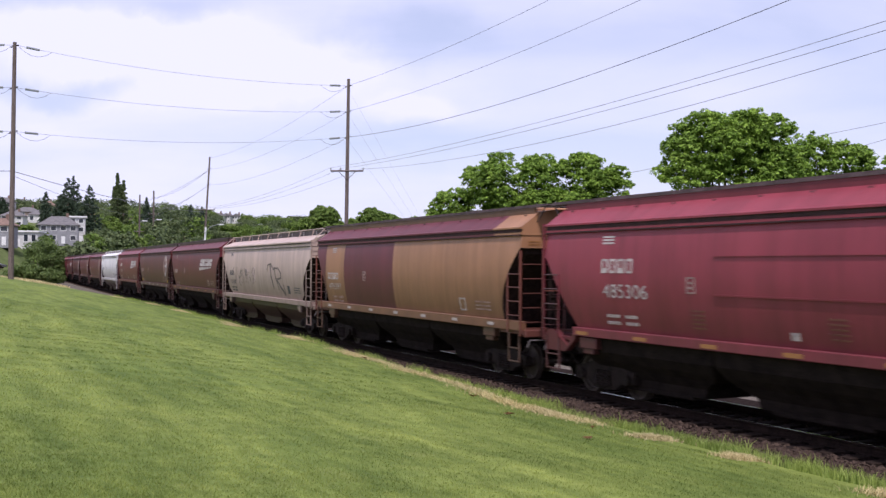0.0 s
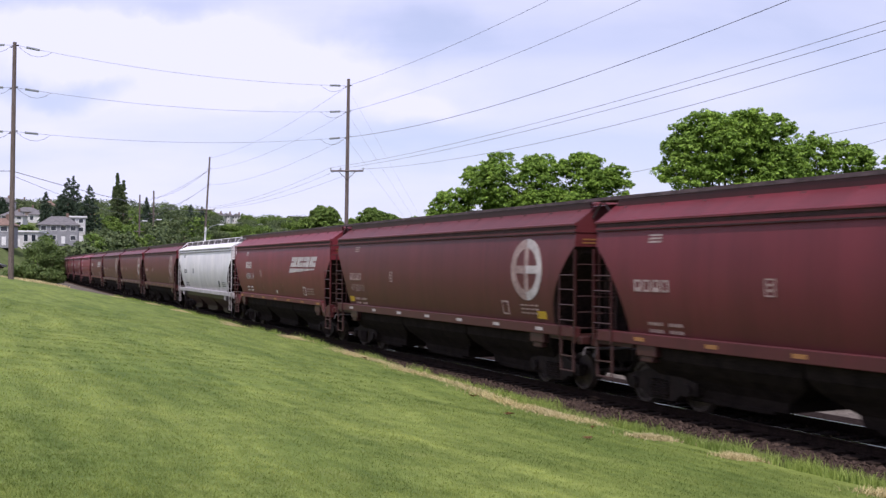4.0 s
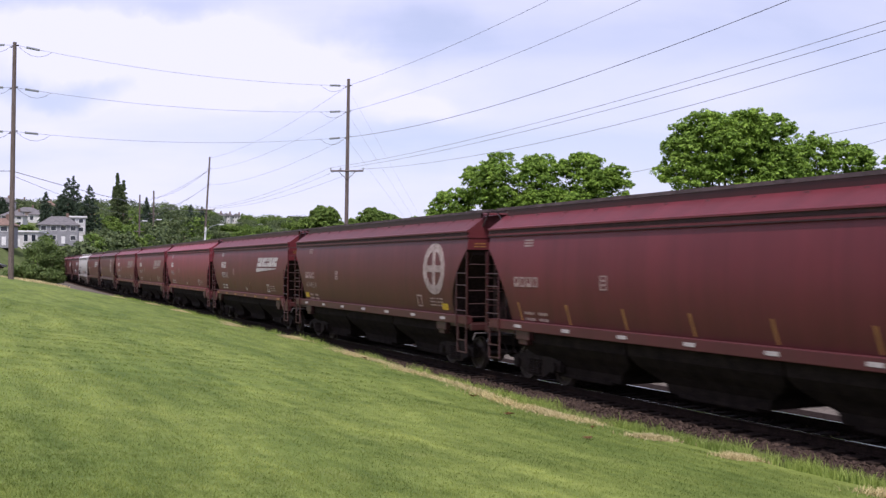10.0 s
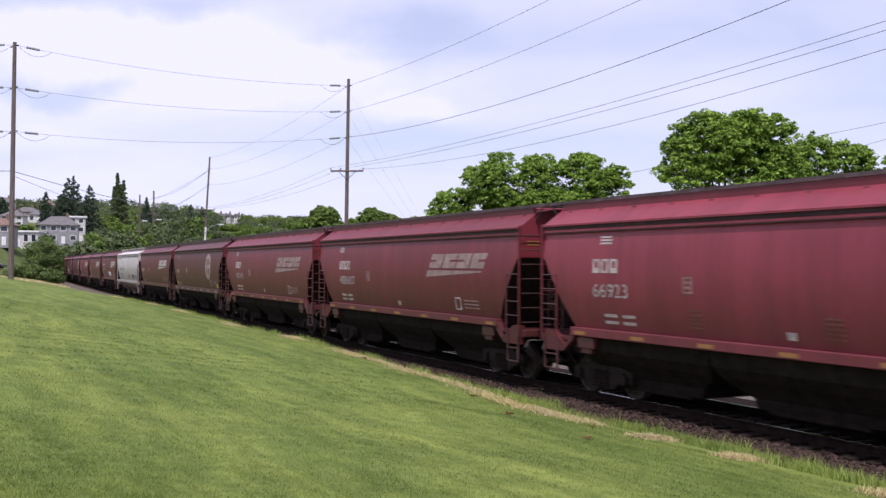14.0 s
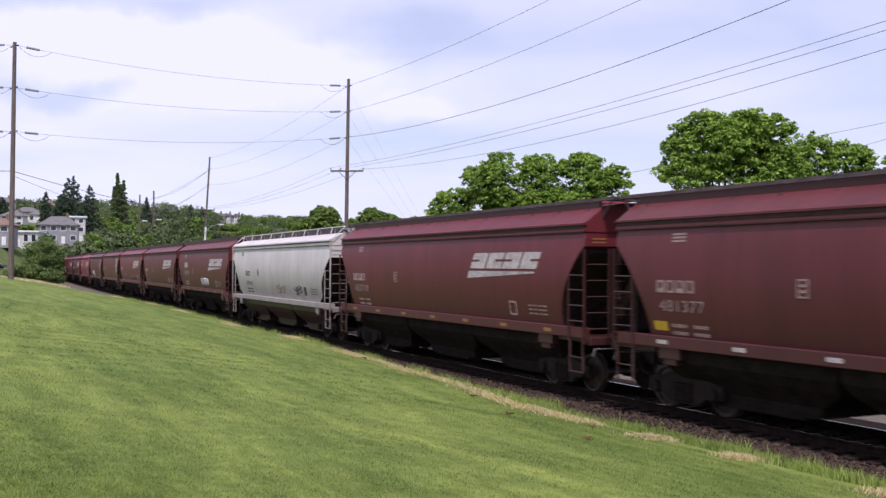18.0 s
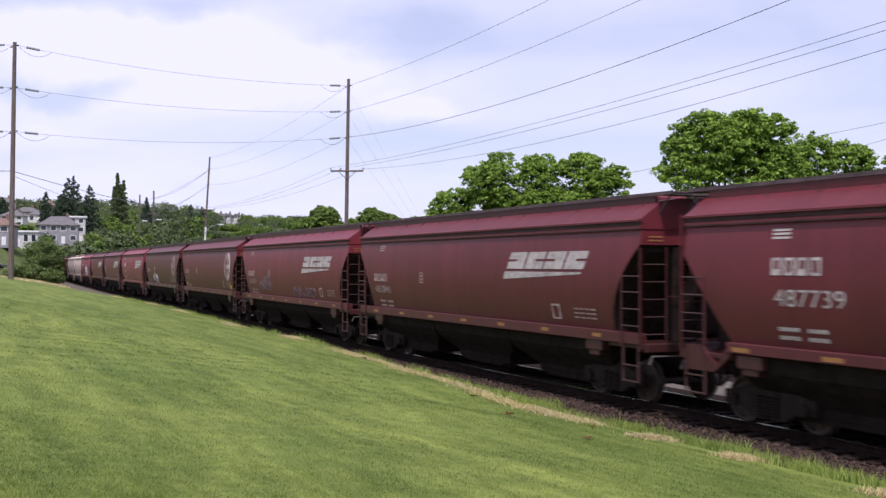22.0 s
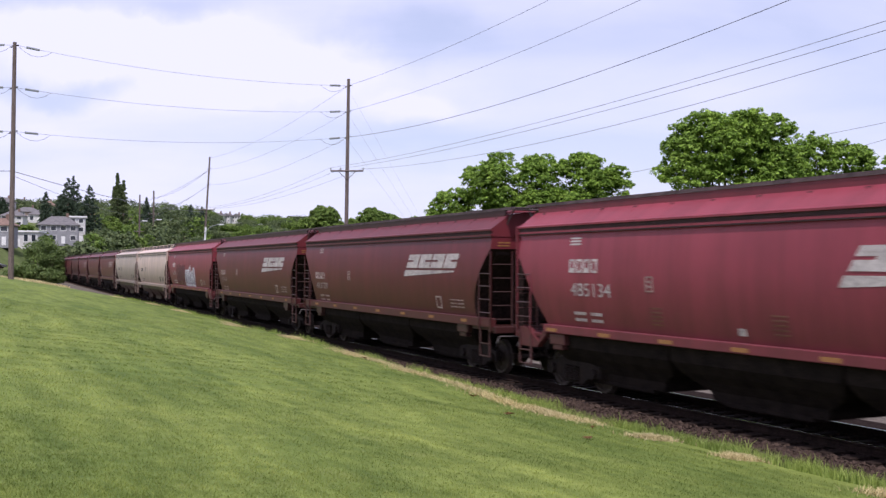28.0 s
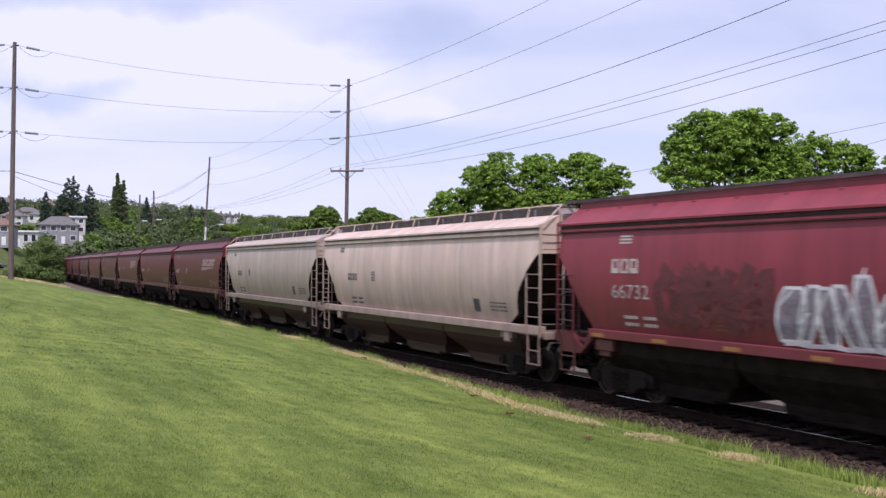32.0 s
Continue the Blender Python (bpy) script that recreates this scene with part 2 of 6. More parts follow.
def leaf_material(name, a, b, patch=0.35, mown=False, thin=0.28):
    m, n, l, p = mat(name)
    geo = n.new("ShaderNodeNewGeometry")
    c = ramp_of(n, l, geo.outputs["Random Per Island"], 0.0, 1.0, a, b)
    big = noise_tex(n, l, "Object", patch, 4.0)
    c = mixed(n, l, 0.6, c, ramp_of(n, l, big, 0.35, 0.68, (0.72, 0.78, 0.7), (1.2, 1.15, 1.0)), "MULTIPLY")
    if mown:
        c = mixed(n, l, 1.0, c, mow_bands(n, l), "MULTIPLY")
    l.new(c, p.inputs["Base Color"])
    p.inputs["Roughness"].default_value = 0.6
    p.inputs["Specular IOR Level"].default_value = 0.25
    tr = n.new("ShaderNodeBsdfTranslucent"); l.new(c, tr.inputs[0])
    ms = n.new("ShaderNodeMixShader"); ms.inputs[0].default_value = thin
    out = n["Material Output"]
    l.new(p.outputs[0], ms.inputs[1]); l.new(tr.outputs[0], ms.inputs[2]); l.new(ms.outputs[0], out.inputs[0])
    return m


M_LEAF = leaf_material("maple_leaves", (0.075, 0.150, 0.020), (0.31, 0.465, 0.078))
M_LEAF_FAR = leaf_material("hillside_leaves", (0.074, 0.110, 0.050), (0.168, 0.210, 0.092))
M_LEAF_DARK = leaf_material("dark_hillside_leaves", (0.052, 0.082, 0.042), (0.125, 0.160, 0.075))
M_LEAF_BUSH = leaf_material("bush_leaves", (0.072, 0.120, 0.034), (0.17, 0.23, 0.072))
M_LEAF_LIME = leaf_material("fresh_leaves", (0.075, 0.135, 0.025), (0.18, 0.26, 0.055))
M_NEEDLE = leaf_material("conifer_needles", (0.036, 0.064, 0.044), (0.092, 0.128, 0.082))
M_BLADE = leaf_material("grass_blades", (0.17, 0.25, 0.050), (0.37, 0.45, 0.125))
M_TURF = leaf_material("mown_blades", (0.195, 0.248, 0.052), (0.290, 0.332, 0.102), 0.7, True, 0.5)
M_STRAW = leaf_material("dry_grass", (0.46, 0.38, 0.20), (0.72, 0.60, 0.36))


def lawn_material():
    m, n, l, p = mat("mown_lawn")
    big = noise_tex(n, l, "Object", 0.11, 4.0, 0.55)
    mid = noise_tex(n, l, "Object", 1.6, 5.0, 0.6)
    fine = noise_tex(n, l, "Object", 28.0, 3.0, 0.7)
    c = mixed(n, l, 1.0, (0.144, 0.186, 0.044), mow_bands(n, l), "MULTIPLY")
    c = mixed(n, l, 0.7, c, ramp_of(n, l, big, 0.35, 0.68, (0.78, 0.84, 0.8), (1.1, 1.06, 1.0)), "MULTIPLY")
    dry = ramp_of(n, l, mid, 0.58, 0.80, (0, 0, 0), (1, 1, 1))
    bw = n.new("ShaderNodeRGBToBW"); l.new(dry, bw.inputs[0])
    k = n.new("ShaderNodeMath"); k.operation = "MULTIPLY"; k.inputs[1].default_value = 0.5; l.new(bw.outputs[0], k.inputs[0])
    c = mixed(n, l, k.outputs[0], c, (0.22, 0.23, 0.075))
    c = mixed(n, l, 0.8, c, ramp_of(n, l, fine, 0.3, 0.7, (0.76, 0.79, 0.74), (1.24, 1.21, 1.18)), "MULTIPLY")
    l.new(c, p.inputs["Base Color"])
    p.inputs["Roughness"].default_value = 0.9
    p.inputs["Specular IOR Level"].default_value = 0.15
    bump(n, l, p, fine, 0.35, 0.015)
    return m


M_LAWN = lawn_material()
M_BALLAST = two_tone("ballast_bed", (0.026, 0.018, 0.015), (0.10, 0.071, 0.060), 9.0, 1.0, relief=0.9, dist=0.05, fine=3.0, spec=0.0)
# oily bed, darkened further in place of the train's shadow
M_SHADED_BED = two_tone("oily_dark_ballast", (0.011, 0.008, 0.008), (0.042, 0.032, 0.030), 9.0, 1.0, relief=0.9, dist=0.05, fine=3.0, spec=0.0)
M_GRAVEL = two_tone("pale_gravel", (0.07, 0.06, 0.052), (0.19, 0.165, 0.145), 5.0, 1.0, relief=0.5, spec=0.0)
M_VERGE = two_tone("dry_grass_verge", (0.12, 0.175, 0.04), (0.30, 0.31, 0.12), 0.5, 0.95, relief=0.6, dist=0.04)
M_MEADOW = two_tone("rough_hillside_grass", (0.065, 0.092, 0.036), (0.135, 0.160, 0.066), 0.06, 1.0, relief=0.3, spec=0.0)

# ---- mesh helpers ----


def obj(name, bm, material, parent=None, label="", smooth=False):
    me = bpy.data.meshes.new(name)
    bm.to_mesh(me); bm.free()
    return link(name, me, material, parent, label, smooth)


def link(name, me, material, parent=None, label="", smooth=False):
    for mt in material if isinstance(material, (list, tuple)) else [material]:
        me.materials.append(mt)
    if smooth:
        me.polygons.foreach_set("use_smooth", [True] * len(me.polygons))
        me.set_sharp_from_angle(angle=radians(32))
    ob = new(name, me)
    if parent:
        ob.parent = parent
    if label:
        tagged(ob, label)
    return ob


def part(name, bm, material, parent, label="", smooth=False):
    return obj(name, bm, material, parent, label, smooth)


def box(bm, x0, x1, y0, y1, z0, z1, bevel=0.0):
    v = [bm.verts.new(c) for c in ((x0, y0, z0), (x1, y0, z0), (x1, y1, z0), (x0, y1, z0), (x0, y0, z1), (x1, y0, z1), (x1, y1, z1), (x0, y1, z1))]
    fs = [bm.faces.new([v[i] for i in q]) for q in ((3, 2, 1, 0), (4, 5, 6, 7), (0, 1, 5, 4), (1, 2, 6, 5), (2, 3, 7, 6), (3, 0, 4, 7))]
    if bevel:
        bmesh.ops.bevel(bm, geom=list({e for f in fs for e in f.edges}), offset=bevel, segments=1, affect="EDGES")
    return v


def rod(bm, a, b, r0, r1=None, n=6):
    r1 = r0 if r1 is None else r1
    a, b = Vector(a), Vector(b)
    q = (b - a).to_track_quat("Z", "Y").to_matrix()
    ra, rb = [], []
    for i in range(n):
        d = q @ Vector((math.cos(2 * math.pi * i / n), math.sin(2 * math.pi * i / n), 0))
        ra.append(bm.verts.new(a + d * r0)); rb.append(bm.verts.new(b + d * r1))
    for i in range(n):
        j = (i + 1) % n
        bm.faces.new((ra[i], ra[j], rb[j], rb[i]))
    bm.faces.new(ra[::-1]); bm.faces.new(rb)


def loft(bm, rings, closed=True, caps=True):
    vs = [[bm.verts.new(p) for p in r] for r in rings]
    for a, b in zip(vs, vs[1:]):
        k = len(a)
        for i in range(k if closed else k - 1):
            j = (i + 1) % k
            bm.faces.new((a[i], a[j], b[j], b[i]))
    if caps and closed:
        bm.faces.new(vs[0][::-1]); bm.faces.new(vs[-1])
    return vs


def prism(bm, pts, y0, y1):
    """A plate: a polygon in x and z, between y0 and y1."""
    a = [bm.verts.new((x, y0, z)) for x, z in pts]
    b = [bm.verts.new((x, y1, z)) for x, z in pts]
    k = len(pts)
    for i in range(k):
        bm.faces.new((a[i], a[(i + 1) % k], b[(i + 1) % k], b[i]))
    bm.faces.new(a[::-1]); bm.faces.new(b)


def fixed(bm):
    bmesh.ops.recalc_face_normals(bm, faces=bm.faces)
    return bm


# ---- the line of the track ----
KNOTS = [-900.0, -410.0, -385.0, -225.0, -182.0, -160.0, -100.0, -50.0, 0.0, 45.0, 120.0, 620.0]
BENDS = [0.0, 0.0, 0.0062, 0.0062, 0.00018, 0.00018, 0.00009, 0.00005, 0.00117, 0.00067, 0.0, 0.0]
S_AXIS = np.arange(-900.0, 621.0, 1.0)


def track_line():
    k = np.interp(S_AXIS, KNOTS, BENDS)
    th = np.concatenate([[0.0], np.cumsum((k[1:] + k[:-1]) / 2)])
    i0 = 900
    th = th - th[i0] - 1.126635
    x = np.concatenate([[0.0], np.cumsum((np.cos(th)[1:] + np.cos(th)[:-1]) / 2)])
    y = np.concatenate([[0.0], np.cumsum((np.sin(th)[1:] + np.sin(th)[:-1]) / 2)])
    return x - x[i0] + 3.9568, y - y[i0] + 25.813, th


TRACK_X, TRACK_Y, TRACK_TH = track_line()


def on_track(s, lat=0.0):
    """The place at s metres along the track, lat metres towards the lawn, and the heading."""
    x, y, th = (float(np.interp(s, S_AXIS, a)) for a in (TRACK_X, TRACK_Y, TRACK_TH))
    return x + math.sin(th) * lat, y - math.cos(th) * lat, th


def smooth(a, b, x):
    t = min(1.0, max(0.0, (x - a) / (b - a)))
    return t * t * (3 - 2 * t)


def lawn_edge(s):
    return float(np.interp(s, [-300, -180, -130, -90, -50, 100], [11.0, 8.6, 6.0, 4.7, 3.6, 3.6]))


def ground_z(s, lat):
    """Height of the ground over the rail heads' level."""
    if lat < -1.9:
        z = -0.35 - 0.35 * smooth(-1.9, -3.4, lat)
        if lat < -8:
            z += 0.5 * smooth(-8, -25, lat)
        return z
    e = lawn_edge(s)
    if lat < 1.75:
        return -0.22
    edge = float(np.interp(s, [-300, -180, -130, -90, -42, -22, -12, -5, 0, 3.5, 12, 60], [0.8, 0.5, 0.16, 0.28, 0.38, 0.30, 0.36, 0.20, 0.05, -0.04, 0.0, 0.0]))
    low = -0.34
    foot = e - float(np.interp(s, [-100, -60], [0.6, 1.35]))
    if lat < foot:
        return -0.22 + (low + 0.22) * smooth(1.75, foot, lat)
    if lat < e:
        return low + (edge - low) * smooth(foot, e, lat)
    slope = float(np.interp(s, [-300, -160, -80, -30, 10, 60], [0.10, 0.13, 0.185, 0.135, 0.123, 0.10]))
    d = lat - e
    flat = 9.5
    run = d if d < flat else flat + 6 * (1 - math.exp(-(d - flat) / 6))
    z = edge + slope * run
    if s < -185:
        z += (9 * smooth(6, 30, lat) + float(np.interp(s, [-430, -300], [16.5, 21])) * smooth(30, 220, lat)) * smooth(-185, -245, s)
    return z


# ---- ground ----


def ground_sheet():
    ss = [-860, -760, -680, -600, -540, -480, -430, -390, -350, -310, -280, -250, -225, -200, -180, -160, -145] + list(range(-130, -40, 5)) + [v / 2 for v in range(-80, 81)] + [45, 50, 60, 75, 95, 130, 180, 250, 330, 420, 520, 610]
    ls = [-150, -110, -80, -55, -40, -30, -20, -14, -10, -9.2, -8, -6.6, -5.2, -4.5, -3.4, -2.8, -2.3, -1.9, -1.4, 0, 1.4, 1.75, 2.0, 2.3, 2.55, 2.7, 2.85, 3.0, 3.15, 3.3, 3.45, 3.6, 3.8, 4.1, 4.5, 5, 5.5, 6.2, 7, 8, 9, 10, 11, 12, 13, 14, 15.5, 17, 19, 22, 26, 32, 40, 50, 65, 80, 100, 125, 150, 180, 220, 270]
    verts, faces, idx = [], [], []
    for s in ss:
        for lt in ls:
            la = lt + (lawn_edge(s) - 3.6) * smooth(1.75, 3.6, lt) if lt > 1.75 else lt
            if la < 0 and s < -190:
                la *= 0.55
            x, y, th = on_track(s, la)
            z = ground_z(s, la) + 0.05 * noise.noise(Vector((x * 0.3, y * 0.3, 0)))
            verts.append((x, y, z))
    w = len(ls)
    for i in range(len(ss) - 1):
        for j in range(w - 1):
            faces.append((i * w + j, i * w + j + 1, (i + 1) * w + j + 1, (i + 1) * w + j))
            mid = (ls[j] + ls[j + 1]) / 2
            # track bed and far strip: a dark colour stands in for shade
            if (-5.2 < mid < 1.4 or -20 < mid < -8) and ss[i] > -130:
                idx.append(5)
            elif 1.75 < mid < 3.3 and ss[i] < -45:
                idx.append(1 if ss[i] > -75 else 4)
            elif -4.5 < mid < 2.2:
                idx.append(1)
            elif ss[i] < -100 and 3.3 < mid < 6:
                idx.append(2)
            elif -12 < mid <= -4.5:
                idx.append(4)
            elif ss[i] < -150 or mid <= -3.4:
                idx.append(3)
            else:
                idx.append(0)
    me = bpy.data.meshes.new("ground")
    me.from_pydata(verts, [], faces)
    me.polygons.foreach_set("material_index", idx)
    ob = link("ground", me, [M_LAWN, M_BALLAST, M_VERGE, M_MEADOW, M_GRAVEL, M_SHADED_BED], smooth=True)
    tagged(ob, "green mown lawn sloping down to a dark ballast bed", "lawn", kind="structure")
    bm = bmesh.new()
    r = [(2600 * math.cos(a * math.pi / 12), 2600 * math.sin(a * math.pi / 12), -1.9) for a in range(24)]
    bm.faces.new([bm.verts.new(p) for p in r])
    tagged(obj("ground_far", bm, M_MEADOW), "flat green land reaching to the horizon", "ground", kind="structure")


ground_sheet()


def rails():
    road = tagged(new("track"), "single railway line of worn steel rails on dark timber ties", "railway track", kind="structure")
    sec = [(-0.035, 0.0), (0.035, 0.0), (0.036, -0.035), (0.010, -0.05), (0.010, -0.13), (0.07, -0.155), (0.07, -0.17), (-0.07, -0.17), (-0.07, -0.155), (-0.010, -0.13), (-0.010, -0.05), (-0.036, -0.035)]
    for side in (-0.755, 0.755):
        bm = bmesh.new()
        rings = []
        for s in list(range(-800, -100, 20)) + list(range(-100, 61, 4)) + [80, 110, 160, 220, 300, 400, 500, 600]:
            ring = []
            for a, z in sec:
                x, y, th = on_track(s, side + a)
                ring.append((x, y, z))
            rings.append(ring)
        loft(bm, rings)
        fixed(bm)
        for f in bm.faces:
            f.material_index = 0 if f.normal.z > 0.9 and f.calc_center_median().z > -0.01 else 1
        part("rail", bm, [M_RAIL, M_WEB], road, "steel rail with a shiny worn head")
    me = None
    s = -60.0
    rnd = random.Random(4)
    while s < 40:
        if me is None:
            bm = bmesh.new(); box(bm, -0.115, 0.115, -1.3, 1.3, -0.18, 0.0, 0.012)
            t = part("tie", bm, M_TIE, road); me = t.data
        else:
            t = new("tie", me); t.parent = road
        x, y, th = on_track(s)
        t.matrix_basis = pose(x, y, -0.17, 0, 0, math.degrees(th) + rnd.uniform(-1.2, 1.2))
        s += 0.5


rails()

# ---- the grain train ----
SPEED = 13.935
R_WHEEL = 0.457
BODY_LEN = {"a": 16.25, "b": 16.72, "c": 16.8}
PITCH_LEN = {"a": 17.4, "b": 18.04, "c": 17.8}
PROFILE_Z = [1.30, 1.55, 2.0, 2.5, 2.9, 3.3, 3.6, 3.90]
PROFILE_Y = [1.39, 1.455, 1.555, 1.615, 1.622, 1.603, 1.567, 1.510]


def half_width(z):
    return float(np.interp(z, PROFILE_Z, PROFILE_Y))


def cut_height(kind, d):
    """Lowest height of the hopper side at d metres from its end: the corners are cut away."""
    base = 1.42
    if kind == "b":
        return base if d >= 1.08 else 1.60 + 1.85 * (1 - d / 1.08) ** 0.52
    if kind == "a":
        return float(np.interp(d, [0, 0.1, 1.22, 1.23], [3.2, 3.12, 1.58, base]))
    return float(np.interp(d, [0, 0.2, 0.62, 1.12, 1.19, 1.26, 1.3], [3.30, 3.22, 2.86, 2.30, 2.10, 1.75, base]))


def body_mesh(kind):
    hb = BODY_LEN[kind] / 2
    ds = [0.0, 0.06, 0.15, 0.3, 0.45, 0.6, 0.75, 0.9, 1.0, 1.06, 1.1, 1.119, 1.135, 1.2, 1.26, 1.9, 3.0, 4.2, 5.4, 6.6, hb - 0.01]
    xs = [-hb + d for d in ds] + [hb - d for d in reversed(ds)]
    rings = []
    for x in xs:
        zl = cut_height(kind, hb - abs(x))
        zs = [zl + (3.90 - zl) * j / 9 for j in range(10)]
        ring = [(x, -half_width(z), z) for z in zs] + [(x, half_width(z), z) for z in reversed(zs)]
        rings.append(ring)
    bm = bmesh.new()
    loft(bm, rings)
    fixed(bm)
    # undersides and cut corners get the colour that includes their shade
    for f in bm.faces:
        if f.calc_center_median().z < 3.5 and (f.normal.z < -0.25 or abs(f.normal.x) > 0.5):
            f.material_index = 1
    return bm


def plate(bm, pts, proud=0.008, side=-1):
    """A thin painted shape that follows the car's side; pts in x and z."""
    a = [bm.verts.new((x, side * (half_width(z) + proud), z)) for x, z in pts]
    b = [bm.verts.new((x, side * (half_width(z) - 0.01), z)) for x, z in pts]
    k = len(pts)
    for i in range(k):
        bm.faces.new((a[i], a[(i + 1) % k], b[(i + 1) % k], b[i]))
    bm.faces.new(a); bm.faces.new(b[::-1])


def ribbon(bm, pts, w, proud=0.009):
    """A painted stroke through pts (x, z) of width w."""
    for (x0, z0), (x1, z1) in zip(pts, pts[1:]):
        d = Vector((x1 - x0, z1 - z0))
        if d.length < 1e-5:
            continue
        d.normalize()
        nx, nz = -d.y * w / 2, d.x * w / 2
        e = d * w * 0.3
        plate(bm, [(x0 - nx - e.x, z0 - nz - e.y), (x1 - nx + e.x, z1 - nz + e.y), (x1 + nx + e.x, z1 + nz + e.y), (x0 + nx - e.x, z0 + nz - e.y)], proud)


def ladder_mesh(hb, end, kind):
    """Corner ladder on the side: a short stile, a corner post and rungs between."""
    bm = bmesh.new()
    y = -1.62
    xb = end * (hb + 0.03)
    box(bm, min(xb, xb + 0.045 * end), max(xb, xb + 0.045 * end), y - 0.015, y + 0.03, 1.2, 3.38 if kind == "b" else 4.02)
    return bm


def end_ladder_mesh(hb, end, kind):
    bm = bmesh.new()
    x = end * (hb + 0.11)
    rod(bm, (x, -0.98, 1.35), (x, -0.98, 4.0 if kind != "b" else 3.4), 0.024)
    return bm


def step_mesh(hb, end):
    """Stirrup step under the corner."""
    bm = bmesh.new()
    x0, x1, y = end * (hb - 0.60), end * (hb - 0.05), -1.58
    for x in (x0, x1):
        box(bm, x - 0.012, x + 0.012, y - 0.025, y + 0.025, 0.52, 1.30)
    for z in (0.54, 0.88):
        box(bm, min(x0, x1), max(x0, x1), y - 0.03, y + 0.03, z - 0.012, z + 0.012)
    return bm


def repeat(ob, places):
    """Sets ob at the first place and copies of it, on the same mesh, at the rest."""
    ob.location = places[0]
    for p in places[1:]:
        c = new(ob.name.split(".")[0], ob.data)
        c.parent, c.location = ob.parent, p


def truck_parts(car, x, sign):
    bm = bmesh.new()
    box(bm, -0.20, 0.20, -1.05, 1.05, 0.42, 0.74, 0.03)
    box(bm, -0.30, 0.30, -0.35, 0.35, 0.74, 1.02, 0.03)
    truck = part("truck", bm, M_TRUCK, car, "cast steel truck with two axles, darkened for shade")
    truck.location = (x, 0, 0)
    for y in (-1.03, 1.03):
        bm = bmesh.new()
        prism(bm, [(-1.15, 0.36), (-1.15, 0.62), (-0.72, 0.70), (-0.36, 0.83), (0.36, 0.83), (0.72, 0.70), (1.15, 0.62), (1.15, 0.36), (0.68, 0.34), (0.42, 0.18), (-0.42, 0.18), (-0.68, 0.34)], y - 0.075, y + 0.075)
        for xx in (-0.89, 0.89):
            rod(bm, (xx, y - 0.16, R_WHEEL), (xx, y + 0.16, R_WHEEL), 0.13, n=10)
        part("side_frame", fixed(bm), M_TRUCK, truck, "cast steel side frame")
        bm = bmesh.new()
        out = math.copysign(0.10, y)
        loft(bm, [[(r * math.cos(a * math.pi / 4), y + out + r * math.sin(a * math.pi / 4), 0.24 + j * 0.028) for a in range(8)] for j, r in enumerate([0.06, 0.088] * 7)])
        repeat(part("spring", fixed(bm), M_TRUCK, truck, "near-black coil spring"), [(dx, 0, 0) for dx in (-0.2, 0.0, 0.2)])
    for xx in (-0.89, 0.89):
        bm = bmesh.new()
        rod(bm, (0, -1.0, 0), (0, 1.0, 0), 0.085, n=10)
        for y in (-0.755, 0.755):
            o = math.copysign(1, y)
            ring = []
            for yy, r in ((y - 0.07 * o, 0.485), (y - 0.045 * o, 0.485), (y - 0.035 * o, R_WHEEL), (y + 0.07 * o, R_WHEEL - 0.006), (y + 0.07 * o, 0.39), (y + 0.02 * o, 0.36), (y + 0.04 * o, 0.13), (y + 0.09 * o, 0.12), (y + 0.09 * o, 0.02)):
                ring.append([(r * math.cos(2 * math.pi * k / 20), yy, r * math.sin(2 * math.pi * k / 20)) for k in range(20)])
            loft(bm, ring)
            # drain slots set a wheel's turn off
            for k in range(2):
                a = math.pi * k + 0.4
                box(bm, 0.24 * math.cos(a) - 0.05, 0.24 * math.cos(a) + 0.05, min(y + 0.02 * o, y + 0.05 * o), max(y + 0.02 * o, y + 0.05 * o), 0.24 * math.sin(a) - 0.05, 0.24 * math.sin(a) + 0.05)
        ws = part("wheelset", fixed(bm), M_TREAD, truck, "steel axle with two worn wheels", smooth=False)
        ws.matrix_parent_inverse = Matrix.Translation((xx, 0, R_WHEEL))


